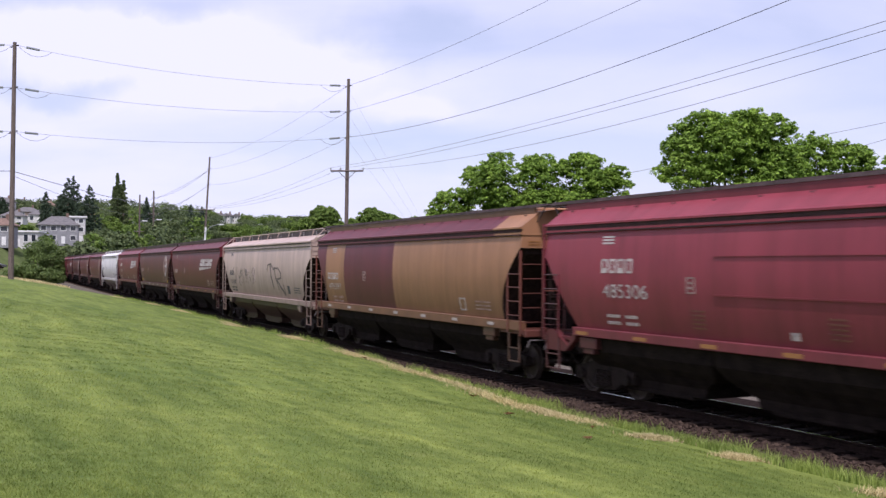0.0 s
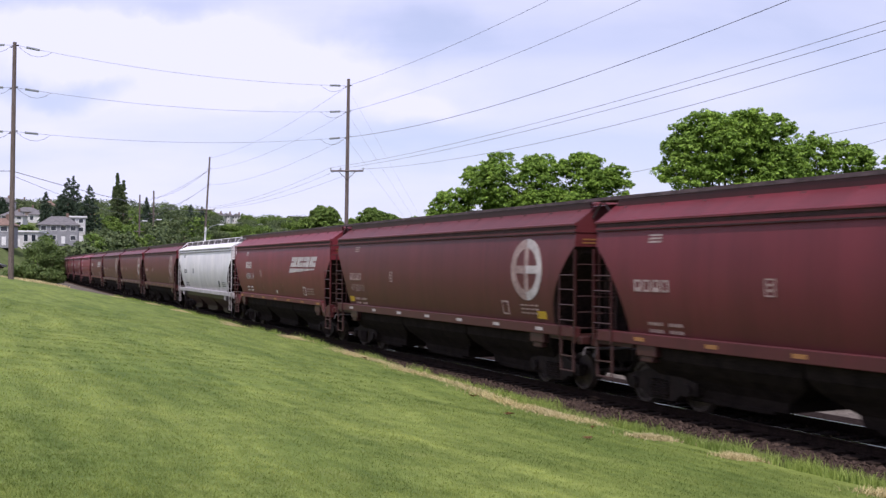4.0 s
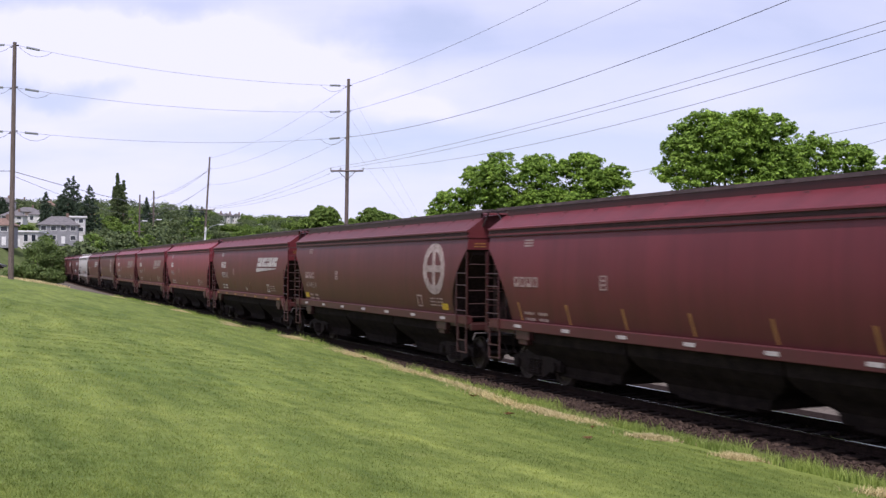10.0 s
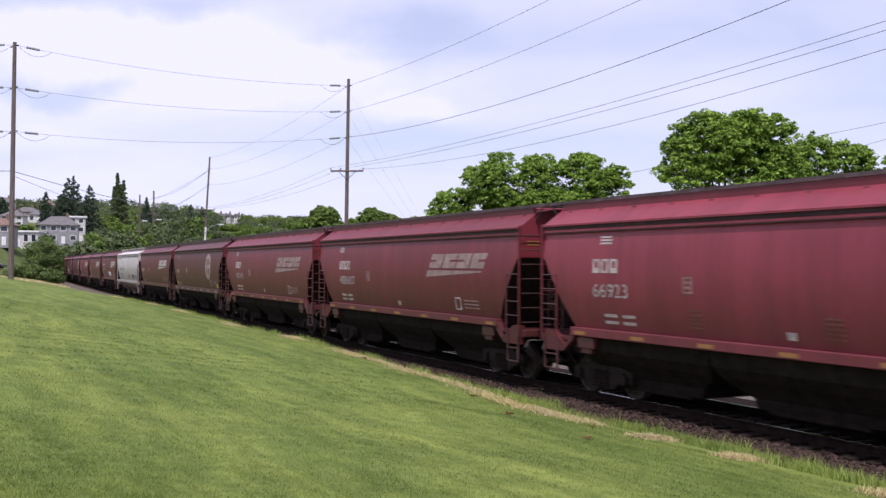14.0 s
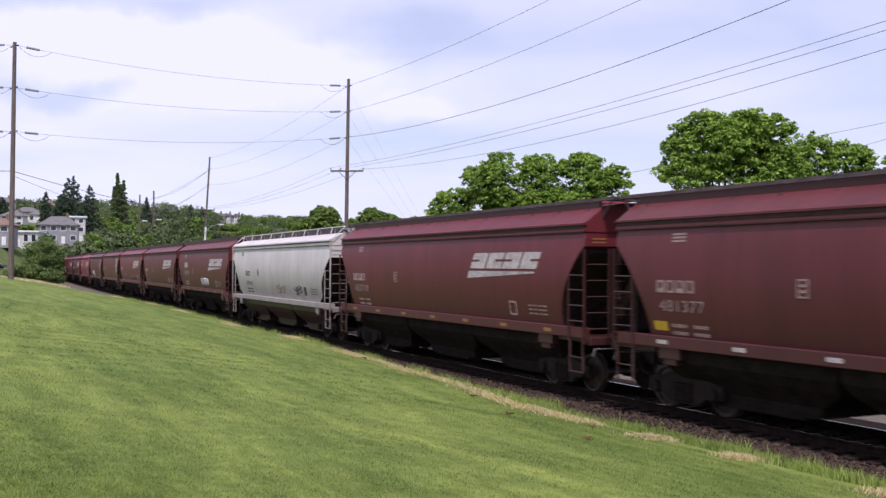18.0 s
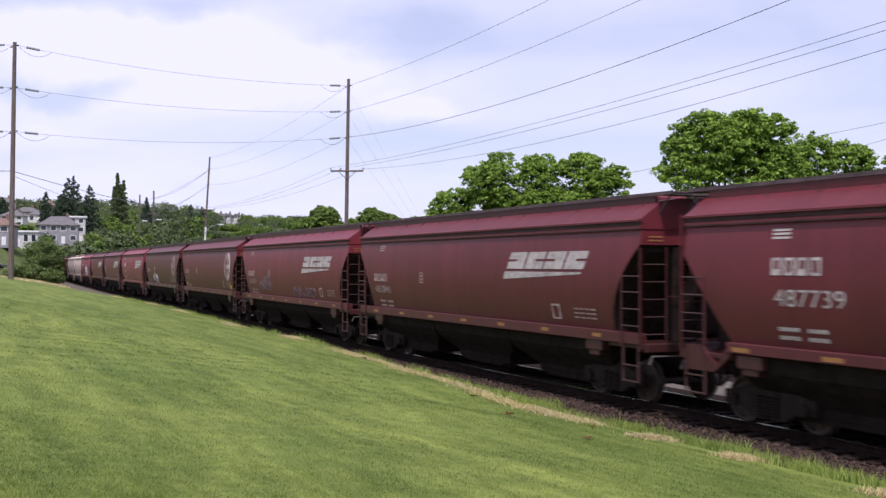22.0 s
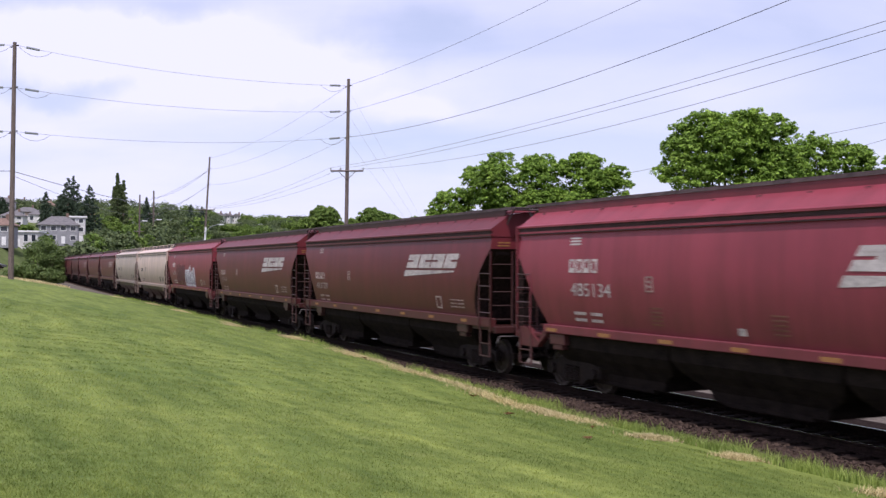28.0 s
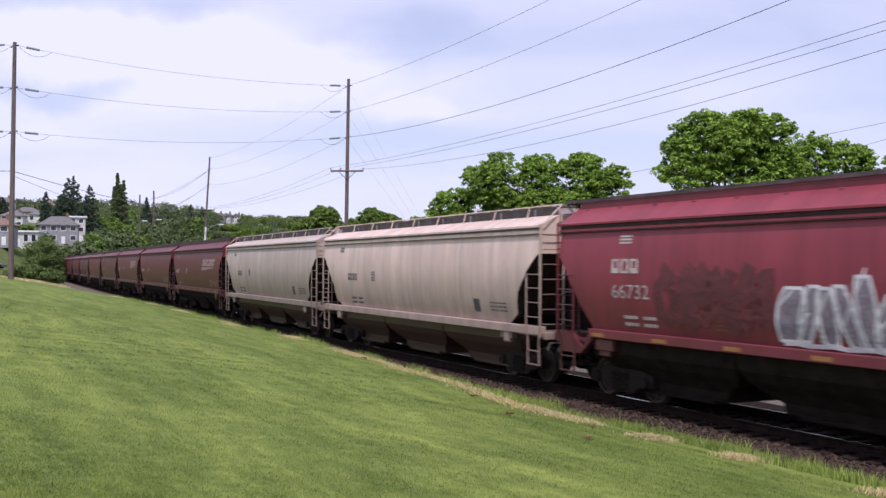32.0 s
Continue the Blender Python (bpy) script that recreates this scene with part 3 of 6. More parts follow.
def hopper_car(kind):
    """A covered hopper wagon: 'a' with sloped corner plates, 'b' with arched corners, 'c' with cut corners and roof rails."""
    hb, lc = BODY_LEN[kind] / 2, PITCH_LEN[kind] / 2
    car = new("hopper_car")
    P = M_PAINT
    part("body", body_mesh(kind), [P, M_SHADED], car, smooth=True)
    # roof
    bm = bmesh.new()
    half = [(1.50, 3.78), (1.585, 3.80), (1.585, 3.85), (1.528, 3.865), (1.528, 3.93), (1.615, 3.945), (1.615, 3.985), (1.53, 4.02), (1.02, 4.39), (0.55, 4.46), (0.0, 4.47)]
    if kind == "c":
        half = [(1.50, 3.78), (1.575, 3.80), (1.575, 3.88), (1.535, 3.895), (1.535, 3.94), (1.61, 3.95), (1.61, 4.0), (1.53, 4.06), (1.02, 4.27), (0.55, 4.33), (0.0, 4.36)]
    ring = [(-y, z) for y, z in half] + [(y, z) for y, z in reversed(half[:-1])]
    rings = []
    for x in (-hb - 0.02, -hb + 0.04, hb - 0.04, hb + 0.02):
        rings.append([(x, y, z) for y, z in ring])
    loft(bm, rings)
    for i in range(13):
        x = -hb + 0.6 + i * (2 * hb - 1.2) / 12
        rod(bm, (x, -1.53, 4.00 if kind != "c" else 4.05), (x, -1.04, 4.37 if kind != "c" else 4.25), 0.014, n=5)
    part("roof", fixed(bm), P, car)
    # darker strips set in the recess and along the foot of the eave
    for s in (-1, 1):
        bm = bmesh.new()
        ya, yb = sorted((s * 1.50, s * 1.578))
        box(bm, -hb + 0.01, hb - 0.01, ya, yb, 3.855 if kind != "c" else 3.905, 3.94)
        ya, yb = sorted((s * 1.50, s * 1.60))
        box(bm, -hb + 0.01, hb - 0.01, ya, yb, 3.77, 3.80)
        part("eave_channel", bm, M_EAVE if kind != "c" else M_GRATE, car, "dark channel under the eave")
    # trough hatches along the ridge
    for i in range(4):
        bm = bmesh.new()
        x0 = -hb + 0.9 + i * (2 * hb - 1.8) / 4
        box(bm, x0 + 0.01, x0 + (2 * hb - 1.8) / 4 - 0.01, *((-0.40, 0.40) if kind != "c" else (-0.60, 0.60)), 4.30, 4.58 if kind != "c" else 4.49, 0.04)
        part("hatch_cover", bm, P if kind != "c" else M_GALV, car)
    for s in (-1, 1):
        bm = bmesh.new()
        y0, y1 = sorted((s * 0.62, s * 0.98))
        top = 4.50
        if kind == "c":
            box(bm, -hb - 0.1, hb + 0.1, y0, y1, top - 0.045, top)
            yl = sorted((s * 0.94, s * 0.955))
            box(bm, -hb + 0.2, hb - 0.2, yl[0], yl[1], 4.25, top - 0.045)
            for f in bm.faces:
                f.material_index = 1
            x = -hb + 0.3
            while x < hb:
                box(bm, x - 0.03, x + 0.03, y0, y1, 4.24, top - 0.04)
                x += 1.9
        else:
            # a grated deck with a thin dark lip, standing on brackets off the roof slope
            y0, y1 = sorted((s * 0.66, s * 1.09))
            box(bm, -hb - 0.46, hb + 0.46, y0, y1, 4.545, 4.575)
            nf = len(bm.faces)
            yl = sorted((s * 1.085, s * 1.10))
            box(bm, -hb - 0.46, hb + 0.46, yl[0], yl[1], 4.505, 4.582)
            for i in range(13):
                x = -hb + 0.5 + i * (2 * hb - 1.0) / 12
                yb = sorted((s * 1.09, s * 1.16))
                box(bm, x - 0.025, x + 0.025, yb[0], yb[1], 4.27, 4.33)
            bm.faces.ensure_lookup_table()
            for f in bm.faces[:nf]:
                f.material_index = 1
        # a plate added in place of the shadow that the walkway casts on the roof
        if kind != "c":
            co = bmesh.new()
            yl = sorted((s * 1.02, s * 1.08))
            box(co, -hb + 0.12, hb - 0.12, yl[0], yl[1], 4.30, 4.54)
            part("walkway_coaming", co, P, car, "upright plate coloured as the walkway's shadow")
        part("running_board", bm, [M_GALV, M_GRATE] if kind == "c" else [M_BOARD, M_BOARD], car, "dull galvanised roof walkway" if kind == "c" else "dark roof walkway")
    for e in (-1, 1):
        bm = bmesh.new()
        xa, xb = sorted((e * (hb + 0.03), e * (hb + 0.16)))
        if kind == "c":
            box(bm, xa, xb, -1.1, 1.1, 4.40, 4.43)
            for y in (-1.05, -0.35, 0.35, 1.05):
                box(bm, xa, xb, y - 0.02, y + 0.02, 4.10, 4.31)
        else:
            # a cross walk between the two roof walkways, on braces from the end sheet
            xa, xb = sorted((e * (hb + 0.05), e * (hb + 0.44)))
            box(bm, xa, xb, -1.18, 1.18, 4.50, 4.54)
            for y in (-1.1, -0.4, 0.4, 1.1):
                rod(bm, (e * (hb + 0.42), y, 4.50), (e * (hb + 0.01), y, 4.12), 0.022, n=5)
        part("end_walkway", bm, P if kind == "c" else M_BOARD, car)
    if kind == "c":
        bm = bmesh.new()
        x = -hb + 0.1
        while x < hb + 0.05:
            rod(bm, (x, -1.12, 4.20), (x, -1.02, 4.53), 0.018, n=5)
            x += 1.9
        rod(bm, (-hb - 0.1, -1.02, 4.525), (hb + 0.1, -1.02, 4.525), 0.018, n=6)
        for e in (-1, 1):
            rod(bm, (e * (hb + 0.1), -1.02, 4.525), (e * (hb + 0.1), -1.55, 4.02), 0.018, n=6)
        part("roof_rail", bm, P, car, "painted tube rail along the walkway")
    # sills
    reach = hb - 1.2 if kind == "a" else hb - 0.05
    for s in (-1, 1):
        bm = bmesh.new()
        y0, y1 = sorted((s * 1.38, s * 1.60))
        box(bm, -reach, reach, y0, y1, 1.375 if kind == "a" else 1.33 if kind == "b" else 1.28, 1.57 if kind != "c" else 1.49, 0.012)
        if kind == "c":
            for e in (-1, 1):
                box(bm, e * (hb - 1.75) - 0.14, e * (hb - 1.75) + 0.14, y0 + 0.02, y1 - 0.02, 1.02, 1.34, 0.02)
        part("side_sill", bm, P, car)
        if kind == "a":
            for e in (-1, 1):
                bm = bmesh.new()
                q = [(1.24, 1.56), (1.30, 1.32), (0.85, 0.98), (0.0, 0.98), (0.0, 1.46), (0.34, 1.46), (0.95, 1.10)]
                prism(bm, [(e * (hb - a), z) for a, z in q], y0 + 0.03, y1 - 0.03)
                part("corner_plate", fixed(bm), P, car)
    for e in (-1, 1):
        bm = bmesh.new()
        xa, xb = sorted((e * (hb - 1.25), e * (hb + 0.16)))
        box(bm, xa, xb, -1.5, 1.5, 1.235, 1.33, 0.015)
        box(bm, min(e * (hb + 0.02), e * (hb + 0.18)), max(e * (hb + 0.02), e * (hb + 0.18)), -1.52, 1.52, 1.17, 1.36, 0.02)
        part("end_platform", bm, P, car)
        # draft sill and coupler
        bm = bmesh.new()
        xa, xb = sorted((e * (hb - 2.6), e * (lc - 0.42)))
        box(bm, xa, xb, -0.22, 0.22, 0.72, 1.12, 0.02)
        part("draft_sill", bm, M_STEEL, car)
        bm = bmesh.new()
        xa, xb = sorted((e * (lc - 0.62), e * (lc + 0.02)))
        box(bm, xa, xb, -0.09, 0.09, 0.80, 0.98, 0.02)
        box(bm, min(e * (lc - 0.16), e * (lc + 0.06)), max(e * (lc - 0.16), e * (lc + 0.06)), -0.17, 0.10, 0.74, 1.04, 0.03)
        part("coupler", bm, M_TRUCK, car, "rusty knuckle coupler")
        bm = bmesh.new()
        pts = [Vector((e * (lc - 0.55 + 0.6 * t), -0.42, 0.78 - 0.9 * t * (1 - t))) for t in (0, 0.2, 0.4, 0.6, 0.8, 1.0)]
        for a, b in zip(pts, pts[1:]):
            rod(bm, a, b, 0.03)
        part("air_hose", bm, M_STEEL, car, "black rubber air hose")
        for s in (-1, 1):
            for nm, f in (("ladder", ladder_mesh(hb, e, kind)), ("step", step_mesh(hb, e))):
                if s > 0:
                    bmesh.ops.scale(f, vec=(1, -1, 1), verts=f.verts)
                    bmesh.ops.reverse_faces(f, faces=f.faces)
                made = part(nm, f, P, car)
                if nm == "ladder":
                    bm = bmesh.new(); rod(bm, (e * (hb - 0.62), s * 1.62, 1.28), (e * (hb - 0.62), s * 1.62, 2.79), 0.022)
                    part("stile", bm, P, made)
                    bm = bmesh.new(); rod(bm, (e * (hb - 0.62), s * 1.62, 0), (e * (hb + 0.03), s * 1.62, 0), 0.016)
                    repeat(part("rung", bm, P, made), [(0, 0, z) for z in (1.72, 2.08, 2.44, 2.78)])
        made = part("end_ladder", end_ladder_mesh(hb, e, kind), P, car)
        bm = bmesh.new(); rod(bm, (e * (hb + 0.11), -1.56, 0), (e * (hb + 0.11), -0.98, 0), 0.016)
        repeat(part("rung", bm, P, made), [(0, 0, 1.55 + 0.37 * i) for i in range(7 if kind != "b" else 5)])
        bm = bmesh.new(); rod(bm, (e * (hb + 0.11), -0.98, 2.35), (e * (hb + 0.11), 1.3, 2.35), 0.016)
        part("grab_rail", bm, P, made)
        # end gear on the platform
        bm = bmesh.new()
        if e < 0:
            rod(bm, (e * (hb - 0.5), -0.9, 1.55), (e * (hb - 0.5), -0.2, 1.55), 0.16, n=10)
            box(bm, min(e * (hb - 0.2), e * (hb - 0.6)), max(e * (hb - 0.2), e * (hb - 0.6)), 0.3, 0.7, 1.35, 1.75, 0.03)
            part("brake_cylinder", bm, M_TRUCK, car, "grimy brake cylinder on the end platform")
        else:
            rod(bm, (hb + 0.13, 0.75, 2.75), (hb + 0.19, 0.75, 2.75), 0.28, n=14)
            box(bm, hb - 0.02, hb + 0.13, 0.6, 0.9, 2.6, 2.9)
            part("brake_wheel", bm, M_GRATE, car, "grey steel brake wheel")
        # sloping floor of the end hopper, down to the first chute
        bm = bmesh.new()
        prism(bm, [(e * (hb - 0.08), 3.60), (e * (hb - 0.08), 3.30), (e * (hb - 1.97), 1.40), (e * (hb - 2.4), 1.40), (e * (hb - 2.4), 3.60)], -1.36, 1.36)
        part("slope_sheet", fixed(bm), M_SHADED, car, "grimy sloping hopper end sheet, shade in its colour")
        if kind != "c" and e > 0:
            bm = bmesh.new()
            for z in (3.52, 3.60):
                box(bm, hb + 0.002, hb + 0.012, -1.36, -1.0, z, z + 0.035)
            part("end_marking", bm, M_YELLOW, car, "two short orange dashes")
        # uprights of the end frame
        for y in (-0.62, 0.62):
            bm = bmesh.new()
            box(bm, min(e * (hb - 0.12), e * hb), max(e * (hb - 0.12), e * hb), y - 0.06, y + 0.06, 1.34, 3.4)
            part("end_post", bm, M_SHADED, car)
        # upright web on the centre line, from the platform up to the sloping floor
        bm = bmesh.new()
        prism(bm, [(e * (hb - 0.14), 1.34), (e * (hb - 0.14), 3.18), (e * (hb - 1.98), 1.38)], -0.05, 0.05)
        part("end_web", fixed(bm), M_SHADED, car, "steel web under the slope sheet, coloured dark as shade")
        # uncoupling lever across the end, bent down to the coupler
        bm = bmesh.new()
        pts = [(hb + 0.22, -1.50, 0.92), (hb + 0.22, -1.42, 1.10), (hb + 0.24, -0.45, 1.08), (lc - 0.12, -0.2, 1.06)]
        for a, b in zip(pts, pts[1:]):
            rod(bm, (e * a[0], *a[1:]), (e * b[0], *b[1:]), 0.02, n=6)
        part("uncoupling_lever", bm, M_GRATE, car, "bare steel uncoupling lever")
        # jacking pads under the sills beside the truck
        for s in (-1, 1):
            bm = bmesh.new()
            y0, y1 = sorted((s * 1.34, s * 1.57))
            xa, xb = sorted((e * (hb - 2.1), e * (hb - 1.45)))
            box(bm, xa, xb, y0, y1, 1.10, 1.36, 0.02)
            box(bm, xa + 0.12, xb - 0.12, y0 + 0.02, y1 - 0.02, 0.98, 1.12, 0.02)
            part("jacking_pad", bm, P, car)
    bm = bmesh.new()
    box(bm, -hb + 2.0, hb - 2.0, -0.45, 0.45, 0.86, 1.40)
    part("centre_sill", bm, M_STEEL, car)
    # hopper outlets
    for i, xc in enumerate((-hb * 0.56, 0.0, hb * 0.56)):
        bm = bmesh.new()
        w = hb * 0.279
        rings = [[(xc - a, -b, z), (xc + a, -b, z), (xc + a, b, z), (xc - a, b, z)] for a, b, z in ((w, 1.44, 1.46), (w * 0.985, 1.40, 1.05), (w * 0.94, 1.24, 0.84), (1.98, 1.10, 0.70), (1.55, 0.95, 0.50), (1.48, 0.92, 0.30))]
        loft(bm, rings)
        box(bm, xc - 1.15, xc + 1.15, -0.95, 0.95, 0.24, 0.32)
        part("hopper_chute", fixed(bm), M_STEEL if kind != "c" else P, car, "grimy steel discharge hopper, darkened for shade" if kind != "c" else "painted discharge hopper, darkened for shade")
    truck_parts(car, -(lc - 2.36), -1)
    truck_parts(car, lc - 2.36, 1)
    return car


def glyph_mesh(text, size):
    cu = bpy.data.curves.new("digits", "FONT")
    cu.body, cu.size, cu.extrude = text, size, 0.0
    tmp = bpy.data.objects.new("digits", cu)
    scene.collection.objects.link(tmp)
    me = bpy.data.meshes.new_from_object(tmp.evaluated_get(bpy.context.evaluated_depsgraph_get()))
    bpy.data.objects.remove(tmp)
    bpy.data.curves.remove(cu)
    return me


def numerals(car, text, u, z, height, mt, hb, width):
    me = glyph_mesh(text, height * 1.38)
    xs = [v.co.x for v in me.vertices]
    k = width / (max(xs) - min(xs))
    lo = min(xs)
    for v in me.vertices:
        x, zz = (v.co.x - lo) * k - hb + u, v.co.y + z
        v.co = (x, -(half_width(zz) + 0.009), zz)
    link("road_number", me, mt, car, "stencilled road number")


def owner_mark(car, u, z, w, h, count, mt, hb):
    """The owner's initials as plain blocks."""
    bm = bmesh.new()
    step = w / count
    for i in range(count):
        a, b, t = -hb + u + i * step, -hb + u + (i + 0.76) * step, step * 0.17
        # each block has one slot
        plate(bm, [(a, z), (a + t, z), (a + t, z + h), (a, z + h)])
        plate(bm, [(b - t, z), (b, z), (b, z + h), (b - t, z + h)])
        plate(bm, [(a + t, z + h * 0.84), (b - t, z + h * 0.84), (b - t, z + h), (a + t, z + h)], 0.010)
        plate(bm, [(a + t, z), (b - t, z), (b - t, z + h * (0.16 if i % 2 else 0.36)), (a + t, z + h * (0.16 if i % 2 else 0.36))], 0.010)
    tagged(part("owner_mark", bm, mt, car, "stencilled blocks of the owner's mark"), kind="stuff")


def stencil_lines(car, u, z, mt, hb, widths=(0.5, 0.45)):
    bm = bmesh.new()
    for r in range(2):
        x = -hb + u
        for w in widths:
            for k in range(4):
                a = x + w * k / 4
                plate(bm, [(a, z - r * 0.15), (a + w / 5.2, z - r * 0.15), (a + w / 5.2, z - r * 0.15 + 0.07), (a, z - r * 0.15 + 0.07)])
            x += w + 0.18
    tagged(part("stencil", bm, mt, car, "lines of small stencilled data"), kind="stuff")


def small_marks(car, hb, mt, kind):
    """Data boxes, dots and the consolidated stencil along the side."""
    rnd = random.Random(int(hb * 100) + len(car.children))
    bm = bmesh.new()
    x, z = -hb + 1.9 + (0.5 if kind == "a" else 0.0), 3.62
    for k in range(3):
        plate(bm, [(x, z - k * 0.07), (x + 0.42, z - k * 0.07), (x + 0.42, z - k * 0.07 + 0.04), (x, z - k * 0.07 + 0.04)])
    tagged(part("stencil", bm, mt, car), kind="stuff")
    bm = bmesh.new()
    x, z = -hb + 5.3, 2.45
    for q in ([(0, 0), (0.26, 0), (0.26, 0.03), (0, 0.03)], [(0, 0.30), (0.26, 0.30), (0.26, 0.33), (0, 0.33)], [(0, 0.03), (0.03, 0.03), (0.03, 0.30), (0, 0.30)], [(0.23, 0.03), (0.26, 0.03), (0.26, 0.30), (0.23, 0.30)], [(0.07, 0.09), (0.19, 0.09), (0.19, 0.14), (0.07, 0.14)], [(0.07, 0.19), (0.19, 0.19), (0.19, 0.24), (0.07, 0.24)]):
        plate(bm, [(x + a, z + b) for a, b in q])
    tagged(part("stencil", bm, M_FADEMARK if kind != "c" else M_DARKMARK, car), kind="stuff")
    bm = bmesh.new()
    x, z = -hb + (12.4 if kind == "a" else 13.1), 1.72
    for q in ([(0, 0), (0.36, 0), (0.36, 0.04), (0, 0.04)], [(0, 0.32), (0.36, 0.32), (0.36, 0.36), (0, 0.36)], [(0, 0.04), (0.04, 0.04), (0.04, 0.32), (0, 0.32)], [(0.32, 0.04), (0.36, 0.04), (0.36, 0.32), (0.32, 0.32)]):
        plate(bm, [(x + a, z + b) for a, b in q])
    if kind == "c":
        plate(bm, [(x + 0.04, z + 0.04), (x + 0.32, z + 0.04), (x + 0.32, z + 0.32), (x + 0.04, z + 0.32)], 0.006)
    part("data_panel", bm, mt if kind != "c" else M_DARKMARK, car)
    bm = bmesh.new()
    for k in range(3):
        xx, zz = -hb + (13.0 if kind == "a" else 14.1), 1.98 - 0.10 * k
        for j in range(4):
            plate(bm, [(xx + j * 0.24, zz), (xx + j * 0.24 + 0.17, zz), (xx + j * 0.24 + 0.17, zz + 0.04), (xx + j * 0.24, zz + 0.04)])
    tagged(part("stencil", bm, M_FADEMARK if kind != "c" else M_DARKMARK, car), kind="stuff")
    if kind == "a":
        bm = bmesh.new()
        for k in range(5):
            zz = 1.76 + 0.085 * k
            plate(bm, [(-hb + 5.4, zz), (-hb + 5.8, zz), (-hb + 5.8, zz + 0.03), (-hb + 5.4, zz + 0.03)])
            plate(bm, [(-hb + 8.9, zz), (-hb + 9.3, zz), (-hb + 9.3, zz + 0.03), (-hb + 8.9, zz + 0.03)])
        tagged(part("stencil", bm, M_OCHRE, car, "faded ochre data lines"), kind="stuff")
        bm = bmesh.new()
        plate(bm, [(-hb + 8.0, 1.70), (-hb + 8.2, 1.70), (-hb + 8.2, 1.84), (-hb + 8.0, 1.84)])
        part("placard", bm, M_WHITEMARK, car)


def reflectors(car, hb, mt, count, w):
    me = None
    for i in range(count):
        x = -hb + 1.6 + i * (2 * hb - 3.2) / (count - 1)
        if me is None:
            bm = bmesh.new(); box(bm, -w / 2, w / 2, -1.607, -1.59, 1.41, 1.49)
            o = part("reflector", bm, mt, car); me = o.data
        else:
            o = new("reflector", me); o.parent = car
        o.location.x = x


def block_logo(car, hb, u, mt):
    """Slanted blocks over a wedge-shaped bar."""
    bm = bmesh.new()
    lean, h, z0 = 0.24, 0.42, 2.92
    x = -hb + u
    w, gap = 0.85, 0.08

    def sl(a, b, z1, z2):
        plate(bm, [(a + lean * (z1 - z0) / h, z1), (b + lean * (z1 - z0) / h, z1), (b + lean * (z2 - z0) / h, z2), (a + lean * (z2 - z0) / h, z2)])
    for i in range(4):
        a = x + i * (w + gap)
        # each slanted block has one narrow slot, cut in from either side by turns
        sl(a, a + w, z0 + 0.245, z0 + h)
        sl(a, a + w, z0, z0 + 0.185)
        if i % 2:
            sl(a, a + 0.42, z0 + 0.185, z0 + 0.245)
        else:
            sl(a + w - 0.42, a + w, z0 + 0.185, z0 + 0.245)
    plate(bm, [(x - 0.20, z0 - 0.27), (x + 3.52, z0 - 0.115), (x + 3.55, z0 - 0.07), (x - 0.09, z0 - 0.07)])
    part("logo", bm, mt, car, "pale slanted block logo over a bar")


def round_emblem(car, hb, u, mt, half=None):
    """A ring round a square cross; half of it may have been repainted."""
    cx, cz, r = -hb + u, 2.90, 0.78

    def disc(bm, r0, r1, a0, a1, k=24):
        for i in range(k):
            p, q = a0 + (a1 - a0) * i / k, a0 + (a1 - a0) * (i + 1) / k
            plate(bm, [(cx + r0 * math.cos(p), cz + r0 * math.sin(p)), (cx + r1 * math.cos(p), cz + r1 * math.sin(p)), (cx + r1 * math.cos(q), cz + r1 * math.sin(q)), (cx + r0 * math.cos(q), cz + r0 * math.sin(q))])
    bm = bmesh.new()
    disc(bm, 0.53, r, 0.0, 2 * math.pi, 36)
    for s, t in ((0.10, 0.53), ):
        for k in range(8):
            za, zb = cz - t + 2 * t * k / 8, cz - t + 2 * t * (k + 1) / 8
            plate(bm, [(cx - s, za), (cx + s, za), (cx + s, zb), (cx - s, zb)])
        plate(bm, [(cx - t, cz - s), (cx - s, cz - s), (cx - s, cz + s), (cx - t, cz + s)])
        plate(bm, [(cx + s, cz - s), (cx + t, cz - s), (cx + t, cz + s), (cx + s, cz + s)])
    bmesh.ops.remove_doubles(bm, verts=bm.verts, dist=0.0005)
    tagged(part("emblem", bm, mt, car, "round emblem of a ring and a cross"), kind="stuff")
    if half:
        bm = bmesh.new()
        a0, a1 = half
        for i in range(18):
            p, q = a0 + (a1 - a0) * i / 18, a0 + (a1 - a0) * (i + 1) / 18
            plate(bm, [(cx + 0.56 * math.cos(p), cz + 0.56 * math.sin(p)), (cx + r * math.cos(p), cz + r * math.sin(p)), (cx + r * math.cos(q), cz + r * math.sin(q)), (cx + 0.56 * math.cos(q), cz + 0.56 * math.sin(q))], 0.013)
        plate(bm, [(cx, cz - 0.1), (cx + 0.55, cz - 0.1), (cx + 0.55, cz + 0.1), (cx, cz + 0.1)], 0.013)
        bmesh.ops.remove_doubles(bm, verts=bm.verts, dist=0.0005)
        tagged(part("emblem_repaint", bm, M_WHITEMARK, car, "bright repainted part of the emblem"), kind="stuff")


